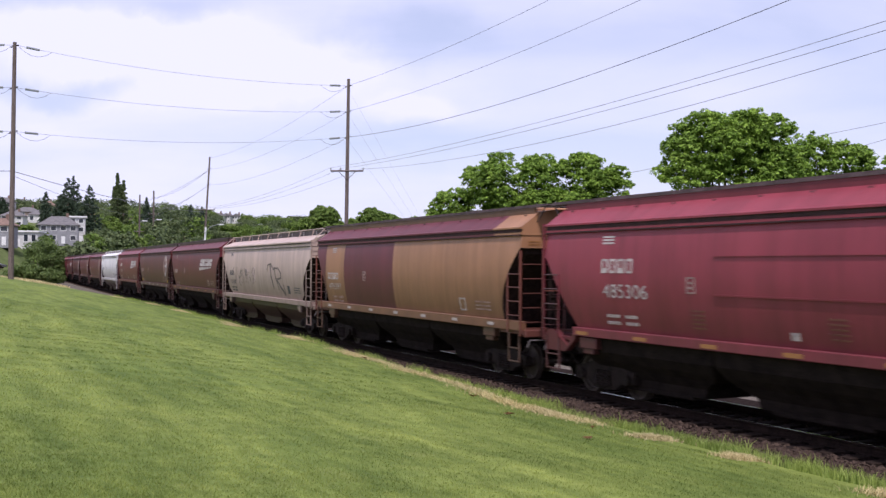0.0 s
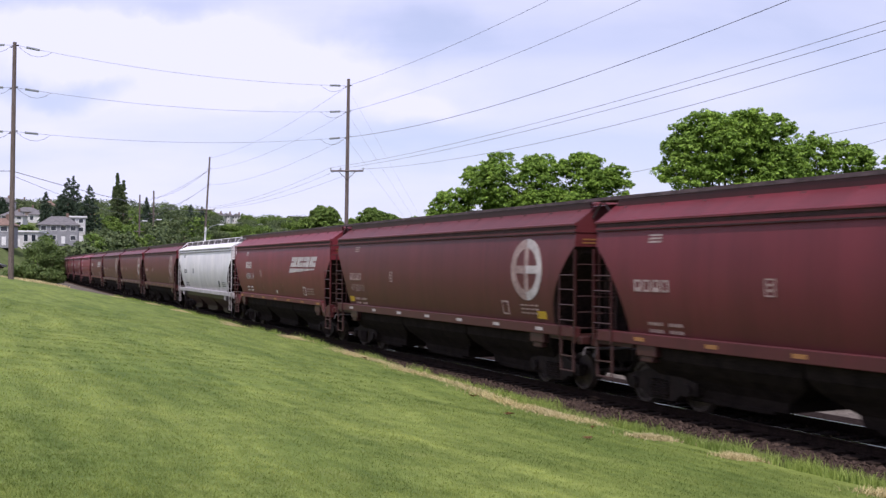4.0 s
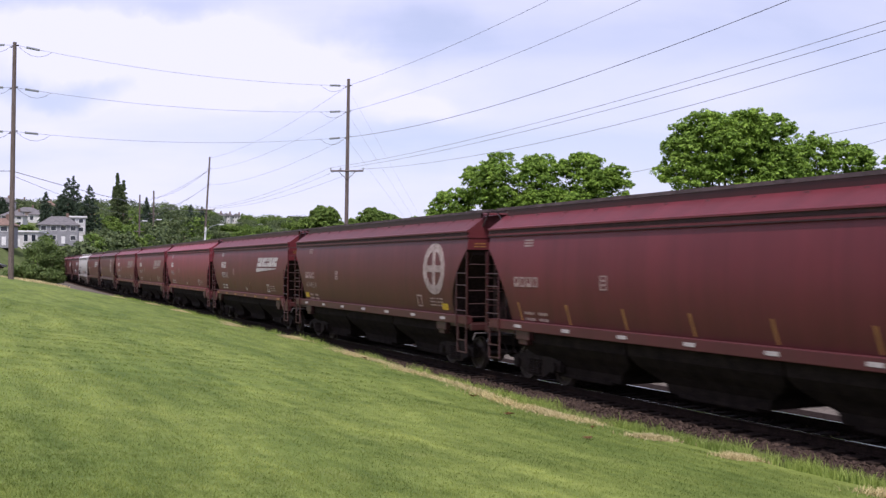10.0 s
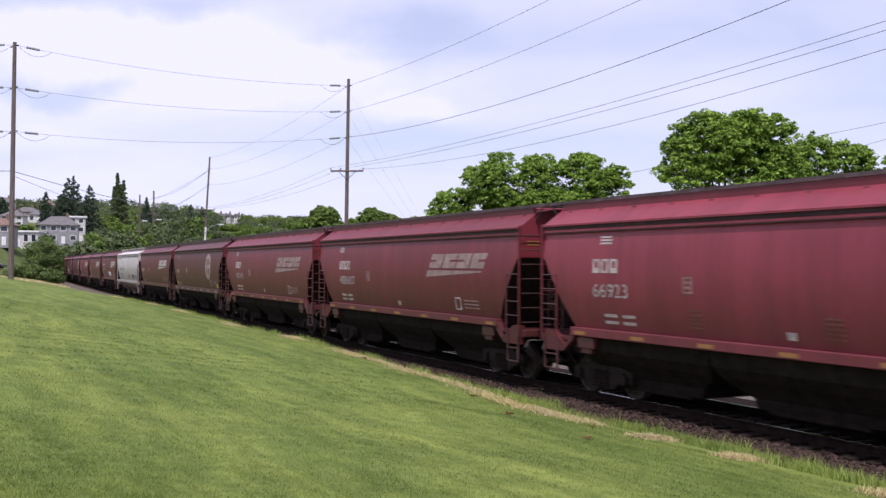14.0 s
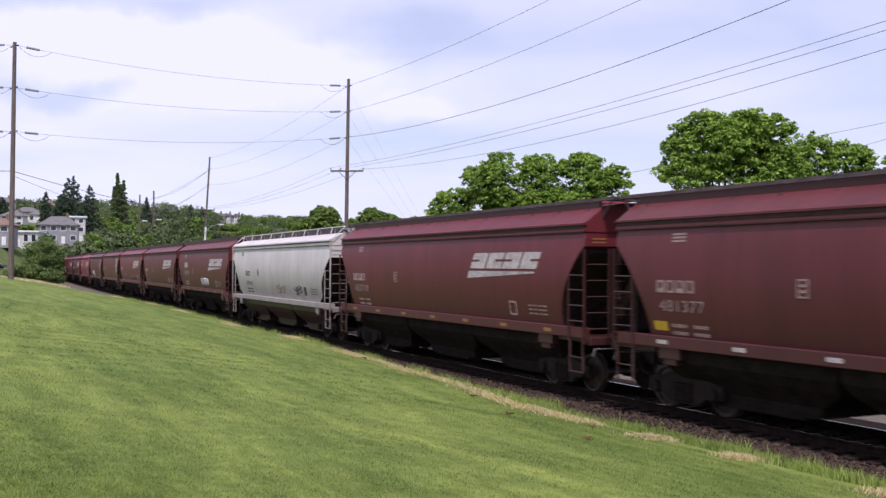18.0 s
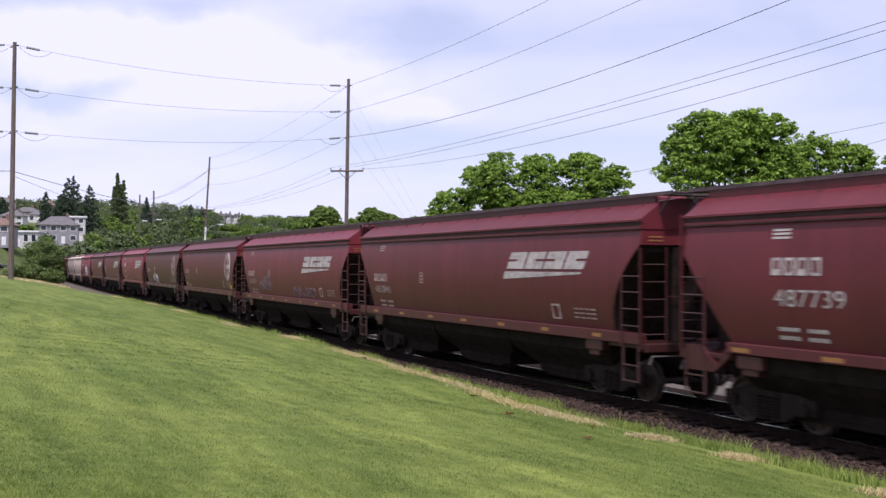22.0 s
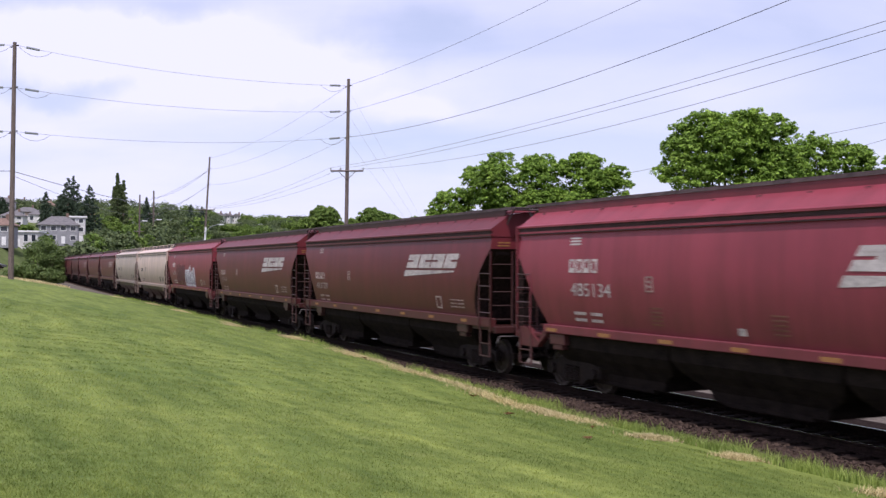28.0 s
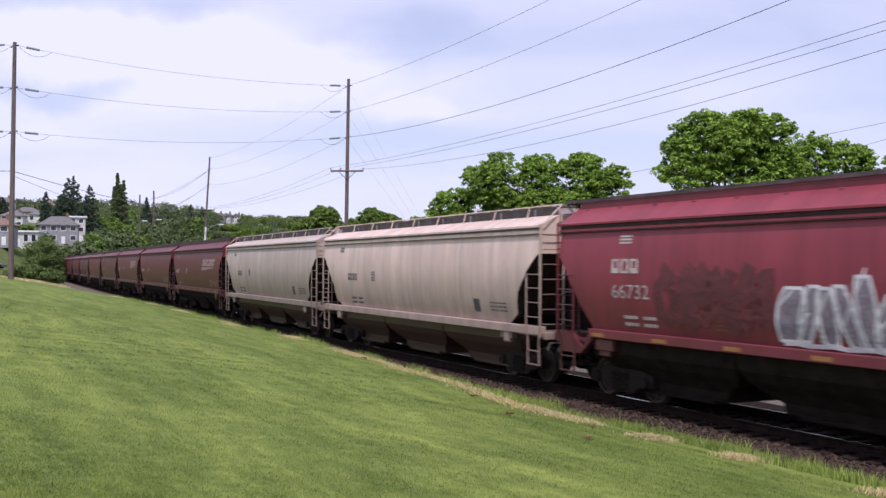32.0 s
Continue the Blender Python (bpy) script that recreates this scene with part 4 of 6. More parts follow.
def scrawl(car, hb, u0, u1, z0, z1, mt, seed, strokes, w):
    """Sprayed scribble that says nothing: looping strokes."""
    rnd = random.Random(seed)
    bm = bmesh.new()
    for k in range(strokes):
        x = u0 + (u1 - u0) * (k + rnd.uniform(0.1, 0.9)) / strokes - hb
        pts = []
        x1 = x + rnd.uniform(-0.25, 0.25)
        za, zb = rnd.uniform(z0, z0 + 0.3 * (z1 - z0)), rnd.uniform(z1 - 0.25 * (z1 - z0), z1)
        bend = rnd.uniform(-0.35, 0.35)
        for i in range(7):
            t = i / 6
            pts.append((x + (x1 - x) * t + bend * math.sin(t * math.pi * rnd.choice((1, 1.5, 2))), za + (zb - za) * t))
        ribbon(bm, pts, w * rnd.uniform(0.6, 1.2), 0.009 + 0.0007 * k)
    tagged(part("graffiti", bm, mt, car, "illegible sprayed scribble"), kind="stuff")


def swelling(car, hb, u0, u1, z0, z1, count, seed, line=0.06):
    """A row of swollen sprayed shapes that say nothing: a dull filling, pale outlines and a drip line below."""
    rnd = random.Random(seed)
    fill, edge = bmesh.new(), bmesh.new()
    step = (u1 - u0) / count
    for k in range(count):
        cx = -hb + u0 + (k + 0.5) * step
        lo, hi = z0 + rnd.uniform(0.0, 0.04), z1 - rnd.uniform(0.0, 0.3) * (z1 - z0)
        lean, wid = rnd.uniform(-0.3, 0.3) * (z1 - z0), step * rnd.uniform(0.42, 0.85)
        pinch = rnd.uniform(-0.15, 0.1)

        def half(v):
            return wid * (0.35 + 0.65 * math.sin(math.pi * (0.12 + 0.76 * v)) - pinch * math.exp(-((v - 0.5) / 0.16) ** 2))
        rows = [(lo + (hi - lo) * j / 9, cx + lean * (j / 9 - 0.5), half(j / 9)) for j in range(10)]
        for (za, xa, wa), (zb, xb, wb) in zip(rows, rows[1:]):
            plate(fill, [(xa - wa, za), (xa + wa, za), (xb + wb, zb), (xb - wb, zb)], 0.010 + 0.001 * (k % 2))
        ring = [(x - w, z) for z, x, w in rows] + [(x + w, z) for z, x, w in reversed(rows)]
        ribbon(edge, ring + ring[:1], line, 0.014 + 0.001 * (k % 3))
        m = rows[rnd.randint(2, 7)]
        ribbon(edge, [(m[1] - m[2] * 0.9, m[0]), (m[1] + m[2] * rnd.uniform(0.1, 0.5), m[0] + rnd.uniform(0.15, 0.4))], line * 0.6, 0.017)
    ribbon(edge, [(-hb + u0 + (u1 - u0) * j / 12, z0 - 0.02 + 0.02 * math.sin(2.1 * j)) for j in range(13)], line * 1.3, 0.018)
    tagged(part("graffiti", fill, M_SPRAY_FAINT, car, "dull grey sprayed filling"), kind="stuff")
    tagged(part("graffiti", edge, M_SPRAY, car, "silver sprayed outlines"), kind="stuff")


M_SPRAY_WORN = two_tone("worn_spray_paint", (0.10, 0.045, 0.062), (0.22, 0.15, 0.18), 2.0, 0.6, relief=0)
M_SPRAY_DARK = two_tone("dark_grey_spray", (0.07, 0.055, 0.052), (0.17, 0.14, 0.13), 2.0, 0.7, relief=0)
M_SMUDGE = two_tone("worn_dark_spray", (0.10, 0.085, 0.08), (0.30, 0.25, 0.23), 2.0, 0.7, relief=0)
M_OCHRE = two_tone("faded_ochre_stencil", (0.13, 0.045, 0.04), (0.175, 0.075, 0.045), 2.5, 0.7, relief=0)

RED, ROSE, BROWN, UMBER = (0.192, 0.028, 0.040), (0.268, 0.043, 0.063), (0.142, 0.0215, 0.029), (0.120, 0.024, 0.028)
DUST = (0.53, 0.43, 0.38)
WHITE, BEIGE, PALE, CREAM = (0.86, 0.83, 0.86), (0.56, 0.425, 0.375), (0.64, 0.59, 0.58), (0.72, 0.555, 0.485)
# kind, colour, its words, decoration, road number
CARS = [
    ("a", ROSE, "rose red", "ribs", "485306"), ("b", TAN, "tan and oxide red patched", "patch", "479397"), ("c", BEIGE, "dirty beige grey", "beige", "70780"),
    ("b", BROWN, "oxide brown", "logo", ""), ("b", UMBER, "umber brown", "half", "473210"), ("a", RED, "oxide red", "logo", "488614"),
    ("c", WHITE, "bright white", "white", ""), ("b", BROWN, "oxide brown", "emblem_faint", "475487"), ("b", BROWN, "oxide brown", "half_low", ""),
    ("b", UMBER, "umber brown", "emblem", "474954"), ("a", BROWN, "oxide brown", "logo", "487016"), ("a", ROSE, "rose red", "mark", "66923"),
    ("a", RED, "oxide red", "logo_faint", "488607"), ("a", RED, "oxide red", "logo_faint", "485945"), ("b", UMBER, "umber brown", "emblem", "481377"),
    ("b", BROWN, "oxide brown", "logo", "483718"), ("c", PALE, "pale grey", "pale", "845663"), ("a", BROWN, "oxide brown", "logo_scrawl", "487739"),
    ("b", BROWN, "oxide brown", "logo", "483846"), ("b", RED, "oxide red", "logo_scrawl2", "481881"), ("b", BROWN, "oxide brown", "half", "474071"),
    ("b", UMBER, "umber brown", "emblem_scrawl", ""), ("a", ROSE, "rose red", "logo", "485134"), ("b", BROWN, "oxide brown", "logo", "483729"),
    ("b", BROWN, "oxide brown", "logo", "483169"), ("a", ROSE, "rose red", "big_scrawl", "66732"), ("c", CREAM, "patchy beige white", "plain_c", ""),
    ("c", DUST, "dusty pale grey", "plain_c", ""), ("b", BROWN, "oxide brown", "logo_faint", ""), ("b", BROWN, "oxide brown", "plain", ""),
    ("b", BROWN, "oxide brown", "logo_faint", ""), ("b", UMBER, "umber brown", "plain", ""), ("b", BROWN, "oxide brown", "plain", ""),
    ("b", UMBER, "umber brown", "plain", ""), ("b", BROWN, "oxide brown", "plain", ""), ("b", BROWN, "oxide brown", "plain", ""),
    ("b", UMBER, "umber brown", "plain", ""), ("b", BROWN, "oxide brown", "plain", ""),
]
# metres from each wagon's rear corner back along the train, the first wagon's being nought
REAR = [0.0, 17.95, 35.58, 53.57, 71.15, 88.25, 106.09, 124.27, 142.33, 160.34, 177.83, 195.18, 212.64, 229.90, 247.89, 265.84, 283.90, 301.33, 319.47, 337.50,
        355.69, 373.96, 391.50, 409.75, 427.82, 445.27, 462.97, 480.73, 498.75, 516.77, 534.79]
while len(REAR) < len(CARS):
    REAR.append(REAR[-1] + 18.02)


def train():
    first, made = {}, []
    for kind, colour, words, deco, number in CARS:
        hb = BODY_LEN[kind] / 2
        if kind not in first:
            first[kind] = hopper_car(kind)
        car = copy_thing(first[kind], Matrix.Identity(4))
        made.append(car)
    for ob in first.values():
        for o in list(ob.children_recursive) + [ob]:
            bpy.data.objects.remove(o)
    for car, (kind, colour, words, deco, number) in zip(made, CARS):
        hb = BODY_LEN[kind] / 2
        mark = M_WHITEMARK if kind == "a" else M_EMBLEM if deco.startswith("logo") and "faint" not in deco else M_FADEMARK
        if kind == "c":
            mark = M_DARKMARK
        if deco == "patch":
            body = [o for o in car.children if o.name.split(".")[0] == "body"][0]
            body.data = body.data.copy(); body.data.materials[0] = M_PATCH
            roof = [o for o in car.children if o.name.split(".")[0] == "roof"][0]
            roof.data = roof.data.copy(); roof.data.materials[0] = M_PATCHROOF
            mark = M_WHITEMARK
        # lettering at the rear end of the side
        low = kind == "b"
        if kind == "a":
            three = deco in ("mark", "big_scrawl")
            owner_mark(car, 2.15 if three else 2.4, 2.84, 1.0 if three else 1.2, 0.31, 3 if three else 4, mark, hb)
            if number:
                numerals(car, number, 2.15 if three else 2.45, 2.30, 0.31, mark, hb, 1.6 if len(number) > 5 else 1.3)
            stencil_lines(car, 2.5, 1.86, mark, hb)
        elif kind == "b":
            owner_mark(car, 1.45, 2.46, 1.22, 0.25, 4, mark, hb)
            if number:
                numerals(car, number, 1.5, 2.08, 0.24, mark, hb, 1.38)
            stencil_lines(car, 1.8, 1.76, M_FADEMARK, hb)
        else:
            cu = {"beige": 1.75, "white": 2.2}.get(deco, 2.87)
            owner_mark(car, cu, 2.46, 1.0, 0.24, 4, mark, hb)
            if number:
                numerals(car, number, cu + 0.1, 2.0, 0.22, mark, hb, 1.3)
            stencil_lines(car, cu + 0.2, 1.78, mark, hb)
        small_marks(car, hb, M_WHITEMARK if kind == "a" else mark, kind)
        if kind != "c":
            strips = deco == "half_low"
            reflectors(car, hb, M_YELLOW if (kind == "a" or words[0] == "o") and not strips else M_WHITEMARK, 7, 0.46 if kind == "a" else 0.34)
            if strips:
                for i in range(7):
                    x = -hb + 1.6 + i * (2 * hb - 3.2) / 6
                    bm = bmesh.new(); plate(bm, [(x, 1.60), (x + 0.06, 1.60), (x + 0.0, 2.06), (x - 0.08, 2.06)])
                    part("marker_strip", bm, M_YELLOW, car, "upright orange reflective strip")
        lm = M_FADEMARK if "faint" in deco else M_WHITEMARK
        if deco.startswith("logo"):
            block_logo(car, hb, 10.95 if kind == "b" else 10.68, lm)
        if deco.startswith("emblem") or deco.startswith("half"):
            round_emblem(car, hb, 12.75 if number == "481377" else 14.5, M_FADEMARK if deco != "emblem" else M_EMBLEM, {"half": (-1.6, 1.6), "half_low": (-1.7, 0.3)}.get(deco))
        if deco in ("emblem", "half"):
            for u in (1.25, 14.9):
                bm = bmesh.new()
                plate(bm, [(-hb + u, 1.68), (-hb + u + 0.42, 1.68), (-hb + u + 0.42, 1.87), (-hb + u, 1.87)])
                part("yellow_plate", bm, M_PLATE, car, "yellow inspection sticker")
        if deco == "ribs":
            bm = bmesh.new()
            for z in (2.42, 3.18):
                plate(bm, [(-2.0, z), (2.1, z), (2.1, z + 0.035), (-2.0, z + 0.035)], 0.03)
            part("side_rib", bm, M_PAINT, car)
        if deco == "big_scrawl":
            swelling(car, hb, 7.2, 10.5, 1.66, 2.9, 8, 5)
            scrawl(car, hb, 3.9, 6.9, 1.75, 3.0, M_OVER, 77, 16, 0.26)
        if deco == "logo_scrawl":
            scrawl(car, hb, 8.0, 10.4, 1.75, 2.2, M_SPRAY, 3, 16, 0.07)
        if deco == "logo_scrawl2":
            scrawl(car, hb, 3.6, 5.4, 1.7, 2.3, M_SPRAY_WORN, 3, 8, 0.06)
            scrawl(car, hb, 4.6, 5.4, 1.8, 2.6, M_SPRAY_WORN, 4, 6, 0.07)
            scrawl(car, hb, 9.4, 12.6, 1.62, 2.05, M_SPRAY_WORN, 13, 14, 0.08)
        if deco == "emblem_scrawl":
            scrawl(car, hb, 4.2, 7.0, 1.6, 2.35, M_SPRAY, 23, 6, 0.10)
        if deco == "beige":
            bm = bmesh.new()
            for pts, w in (([(9.7, 2.7), (9.85, 3.0), (10.4, 3.05), (10.9, 2.8)], 0.07), ([(10.3, 3.0), (10.45, 2.5), (10.75, 1.95)], 0.15), ([(11.0, 2.85), (11.3, 2.4), (11.6, 1.9)], 0.13), ([(11.0, 2.85), (11.7, 2.85), (12.15, 2.65), (12.15, 2.4), (11.5, 2.35)], 0.08), ([(11.5, 2.3), (12.0, 2.0), (12.6, 1.68)], 0.13), ([(12.5, 2.1), (12.62, 1.7)], 0.09)):
                ribbon(bm, [(-hb + x, z) for x, z in pts], w)
            tagged(part("graffiti", bm, M_SPRAY_DARK, car, "broad strokes of dark grey spray paint"), kind="stuff")
            scrawl(car, hb, 2.6, 7.4, 1.9, 2.9, M_SMUDGE, 37, 11, 0.05)
        if deco == "pale":
            scrawl(car, hb, 8.6, 10.3, 1.7, 2.1, M_FADEMARK, 41, 6, 0.07)
            scrawl(car, hb, 11.8, 12.6, 1.7, 2.1, M_DARKMARK, 42, 5, 0.08)
        for o in car.children_recursive:
            o.color = (*colour, 0.35 if colour in (WHITE, PALE) else 1)
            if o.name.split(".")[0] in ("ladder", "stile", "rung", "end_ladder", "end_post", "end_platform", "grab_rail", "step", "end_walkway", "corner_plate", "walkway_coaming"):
                # end ironwork and walkway plates take a darker share of the body colour
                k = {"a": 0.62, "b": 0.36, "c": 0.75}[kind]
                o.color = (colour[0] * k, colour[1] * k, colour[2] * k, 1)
            if kind != "c" and o.name.split(".")[0] in ("rung", "step"):
                # rungs worn down to dull steel
                o.color = (0.062 + 0.22 * colour[0], 0.047 + 0.3 * colour[1], 0.047 + 0.3 * colour[2], 1)
            # pale wagons' chutes: body colour cut down to stand for the shade beneath
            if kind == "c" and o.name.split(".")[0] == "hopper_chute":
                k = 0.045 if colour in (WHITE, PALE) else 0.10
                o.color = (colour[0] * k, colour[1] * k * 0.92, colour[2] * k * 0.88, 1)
            if kind == "b" and o.name.split(".")[0] == "side_sill":
                o.color = (colour[0] * 0.82, colour[1] * 0.82, colour[2] * 0.82, 1)
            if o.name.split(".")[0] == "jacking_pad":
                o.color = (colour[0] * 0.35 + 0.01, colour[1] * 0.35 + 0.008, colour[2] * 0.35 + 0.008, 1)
            if deco == "patch" and o.name.split(".")[0] in ("ladder", "stile", "rung", "end_ladder", "end_platform", "grab_rail"):
                o.color = (0.22, 0.07, 0.055, 1)
        what = {"logo": "with a pale block logo", "embl": "with a faded round emblem", "half": "with a half-repainted round emblem"}.get(deco[:4], "with stencilled markings")
        if "scrawl" in deco:
            what = "with sprayed graffiti"
        tagged(car, f"{words} hopper wagon {what}", "hopper wagon", "wagons of the grain train")
    return made


M_PLATE = two_tone("yellow_sticker", (0.42, 0.25, 0.02), (0.60, 0.38, 0.03), 3.0, 0.5, relief=0)
M_EMBLEM = two_tone("faded_emblem_paint", (0.20, 0.14, 0.13), (0.43, 0.34, 0.32), 2.5, 0.7, relief=0)
M_SPRAY_FAINT = two_tone("faded_spray_paint", (0.14, 0.10, 0.135), (0.30, 0.26, 0.31), 2.0, 0.6, relief=0)
M_OVER = two_tone("dark_overpaint", (0.085, 0.024, 0.029), (0.15, 0.035, 0.042), 1.5, 0.6, relief=0)
WAGONS = train()

# ---- poles and wires ----


def along_ground(x, y):
    d = (TRACK_X - x) ** 2 + (TRACK_Y - y) ** 2
    i = int(np.argmin(d))
    th = TRACK_TH[i]
    return float(S_AXIS[i]), float((x - TRACK_X[i]) * math.sin(th) - (y - TRACK_Y[i]) * math.cos(th))


def ground_at(x, y):
    s, lat = along_ground(x, y)
    return ground_z(s, lat)


def pole(x, y, top, lean=(0.0, 0.0), levels=(), arm=None, r=0.19, words="tall weathered wooden utility pole"):
    z0 = ground_at(x, y) - 0.4
    p = new("utility_pole")
    p.location = (x, y, z0)
    h = top - z0
    bm = bmesh.new()
    rings = []
    for k in range(7):
        t = k / 6
        rr = r * (1 - 0.35 * t)
        rings.append([(lean[0] * t + rr * math.cos(a * math.pi / 6), lean[1] * t + rr * math.sin(a * math.pi / 6), h * t) for a in range(12)])
    loft(bm, rings)
    part("shaft", fixed(bm), M_POLE, p, smooth=True)
    for z in levels:
        t = (z - z0) / h
        bm = bmesh.new()
        rod(bm, (lean[0] * t - 0.32, lean[1] * t - 0.1, z - z0), (lean[0] * t + 0.32, lean[1] * t + 0.1, z - z0 + 0.25), 0.05)
        part("bracket", bm, M_STEEL, p)
    if arm:
        z, half, dirx, diry = arm
        t = (z - z0) / h
        bm = bmesh.new()
        a, b = Vector((lean[0] * t - half * dirx, lean[1] * t - half * diry - 0.2, z - z0)), Vector((lean[0] * t + half * dirx, lean[1] * t + half * diry - 0.2, z - z0))
        rod(bm, a, b, 0.085, n=4)
        part("crossarm", bm, M_POLE, p)
        for q in (a, b, a.lerp(b, 0.3)):
            bm = bmesh.new(); rod(bm, q, q + Vector((0, 0, 0.32)), 0.05, 0.07)
            part("insulator", bm, M_INSUL, p)
        for q in (a.lerp(b, 0.22), a.lerp(b, 0.78)):
            bm = bmesh.new(); rod(bm, q, Vector((lean[0] * t, lean[1] * t - 0.2, z - z0 - 0.9)), 0.03)
            part("brace", bm, M_STEEL, p)
    return tagged(p, words, "utility pole", "utility poles along the railway")


def wire(a, b, sag, r=0.013, strain=0.0, words="thin sagging overhead power wire"):
    """A wire from a to b; with strain insulators that long at both ends."""
    a, b = Vector(a), Vector(b)
    w = new("overhead_wire")
    bm = bmesh.new()
    n = 28
    pts = [a.lerp(b, i / n) - Vector((0, 0, 4 * sag * (i / n) * (1 - i / n))) for i in range(n + 1)]
    cross = (b - a).cross(Vector((0, 0, 1))).normalized() * r
    up = Vector((0, 0, r))
    loft(bm, [[p + cross, p + up, p - cross, p - up] for p in pts])
    part("cable", fixed(bm), M_WIRE, w)
    if strain:
        for e, o in ((pts[0], pts[1]), (pts[-1], pts[-2])):
            d = (o - e).normalized()
            bm = bmesh.new()
            k = 0.9
            while k < 0.9 + strain:
                rod(bm, e + d * k, e + d * (k + 0.13), 0.12, 0.09, n=8)
                k += 0.16
            part("insulator", bm, M_INSUL, w)
            bm = bmesh.new()
            loop = [e + d * (0.2 + 2.8 * t) - Vector((0, 0, 2.6 * t * (1 - t))) for t in (0, 0.2, 0.4, 0.6, 0.8, 1.0)]
            for p, q in zip(loop, loop[1:]):
                rod(bm, p, q, 0.016, n=4)
            part("jumper", bm, M_WIRE, w)
    return tagged(w, words, "power wire", "overhead wires")


def lines():
    pole(-37.0, 88.0, 22.07, (0.1, 0), (21.6, 18.0, 14.2), None, 0.24)
    pole(-9.87, 104.0, 21.97, (0.2, 0), (21.1, 18.5, 15.9), (12.6, 1.65, 1.0, -0.06), 0.23)
    third = pole(-42.2, 180.0, 22.0, (1.2, 0), (19.8, 17.0), (12.7, 1.5, 1.0, 0.0), 0.215)
    pole(-73.9, 262.0, 21.96, (0, 0), (20.0, 17.0), (16.0, 1.3, 1.0, 0.0), 0.3, "distant weathered wooden utility pole")
    pole(-81.9, 277.0, 21.96, (0, 0), (20.0, 15.0), (12.0, 1.3, 1.0, 0.0), 0.3, "distant weathered wooden utility pole")
    pole(20.0, 35.0, 22.0, (0, 0), (21.2, 18.6, 16.0), (12.4, 1.6, 0.9, -0.4), 0.22)
    bm = bmesh.new(); rod(bm, (0.02, 0, 0.2), (0.57, 0, 10.4), 0.225, 0.19, 12)
    part("pole_guard", bm, M_TRIM_EARLY, third, "white painted lower part of the pole")
    for base, z, w in (((-73.9, 262.0), 14.3, 1.2), ((-73.9, 262.0), 9.4, 1.1), ((-81.9, 277.0), 14.6, 1.3)):
        side = tagged(new("street_lamp"), "small white lamp on a distant utility pole", "street lamp")
        side.location = (base[0] + 0.25, base[1], z)
        bm = bmesh.new(); rod(bm, (0, 0, 0), (w * 0.5, -0.1, 0.25), 0.06)
        part("arm", bm, M_INSUL, side)
        bm = bmesh.new(); box(bm, w * 0.45, w * 0.45 + 1.3, -0.35, 0.1, 0.15, 0.42, 0.06)
        part("lamp_head", bm, M_TRIM_EARLY, side, "white lamp head")
    lamp = tagged(new("street_lamp"), "white street lamp arm on a leaning pole", "street lamp")
    lamp.location = (-41.7, 179.6, 8.4)
    bm = bmesh.new()
    pts = [Vector((0, 0, 0)), Vector((0.5, -0.1, 0.9)), Vector((1.4, -0.2, 1.5)), Vector((2.6, -0.2, 1.75))]
    for p, q in zip(pts, pts[1:]):
        rod(bm, p, q, 0.06)
    part("arm", bm, M_INSUL, lamp)
    bm = bmesh.new(); box(bm, 2.5, 3.4, -0.4, 0.0, 1.62, 1.82, 0.05)
    part("lamp_head", bm, M_TRIM_EARLY, lamp, "white lamp head")
    one = [(-36.85, 88, 21.82), (-36.9, 88, 18.17), (-36.9, 88, 14.38)]
    two = [(-9.72, 104, 21.28), (-9.70, 104, 18.69), (-9.74, 104, 16.05)]
    three = [(-41.03, 180, 21.8), (-41.0, 180, 19.83), (-41.18, 180, 17.05)]
    zero = [(20, 35, 21.3), (20, 35, 18.7), (20, 35, 15.6)]
    for k in range(3):
        wire(one[k], two[k], 0.75, strain=1.1)
        wire(two[k], zero[k], (1.15, 1.15, 1.4)[k], (0.014, 0.014, 0.019)[k])
        wire(two[k], three[k], 1.1)
        wire(one[k], (one[k][0] - 46, 80, one[k][2] + 0.4), 0.5, strain=1.0)
    for dx, up, sg, ez in ((-1.6, 0.3, 0.75, 12.9), (-0.4, 0.25, 0.75, 12.6), (1.55, 0.2, 1.2, 12.1)):
        wire((-9.88 + dx, 103.8, 12.6 + up), (20 + dx * 0.2, 34.8 - dx * 0.1, ez), sg)
        wire((-9.88 + dx, 103.8, 12.6 + up), (-41.5 + dx * 0.8, 179.8, 12.75 + up), 0.9)
    for k in range(2):
        wire(three[k + 1], (-73.9, 262, 20.0 - 3 * k), 1.0, 0.03)
        wire(three[k + 1], (-81.9, 277, 20.0 - 5 * k), 1.0, 0.03)
    # telephone lines from the first pole up the far hill
    wire((-36.96, 88, 10.98), (-41.5, 179.8, 12.3), 0.7, 0.03, words="thick sagging telephone cable")
    wire((-36.96, 88, 10.6), (-76, 262, 15.6), 1.0, 0.02)
    wire((-36.96, 88, 10.98), (-84, 80, 11.4), 0.4, 0.03, words="thick sagging telephone cable")
    # guy wires of the second pole
    for z in (21.0, 18.4, 15.8):
        wire((-9.72, 104, z), (1.5 + 0.05 * z, 106.0, -0.5), 0.05, 0.011, words="taut thin steel guy wire")
    # a line beyond the trees
    wire((12.0, 130.0, 12.7), (75.0, 115.0, 24.7), 0.15, 0.025)
    wire((40.0, 116.0, 14.6), (75.0, 116.0, 25.5), 0.1, 0.025)


lines()

# ---- trees ----


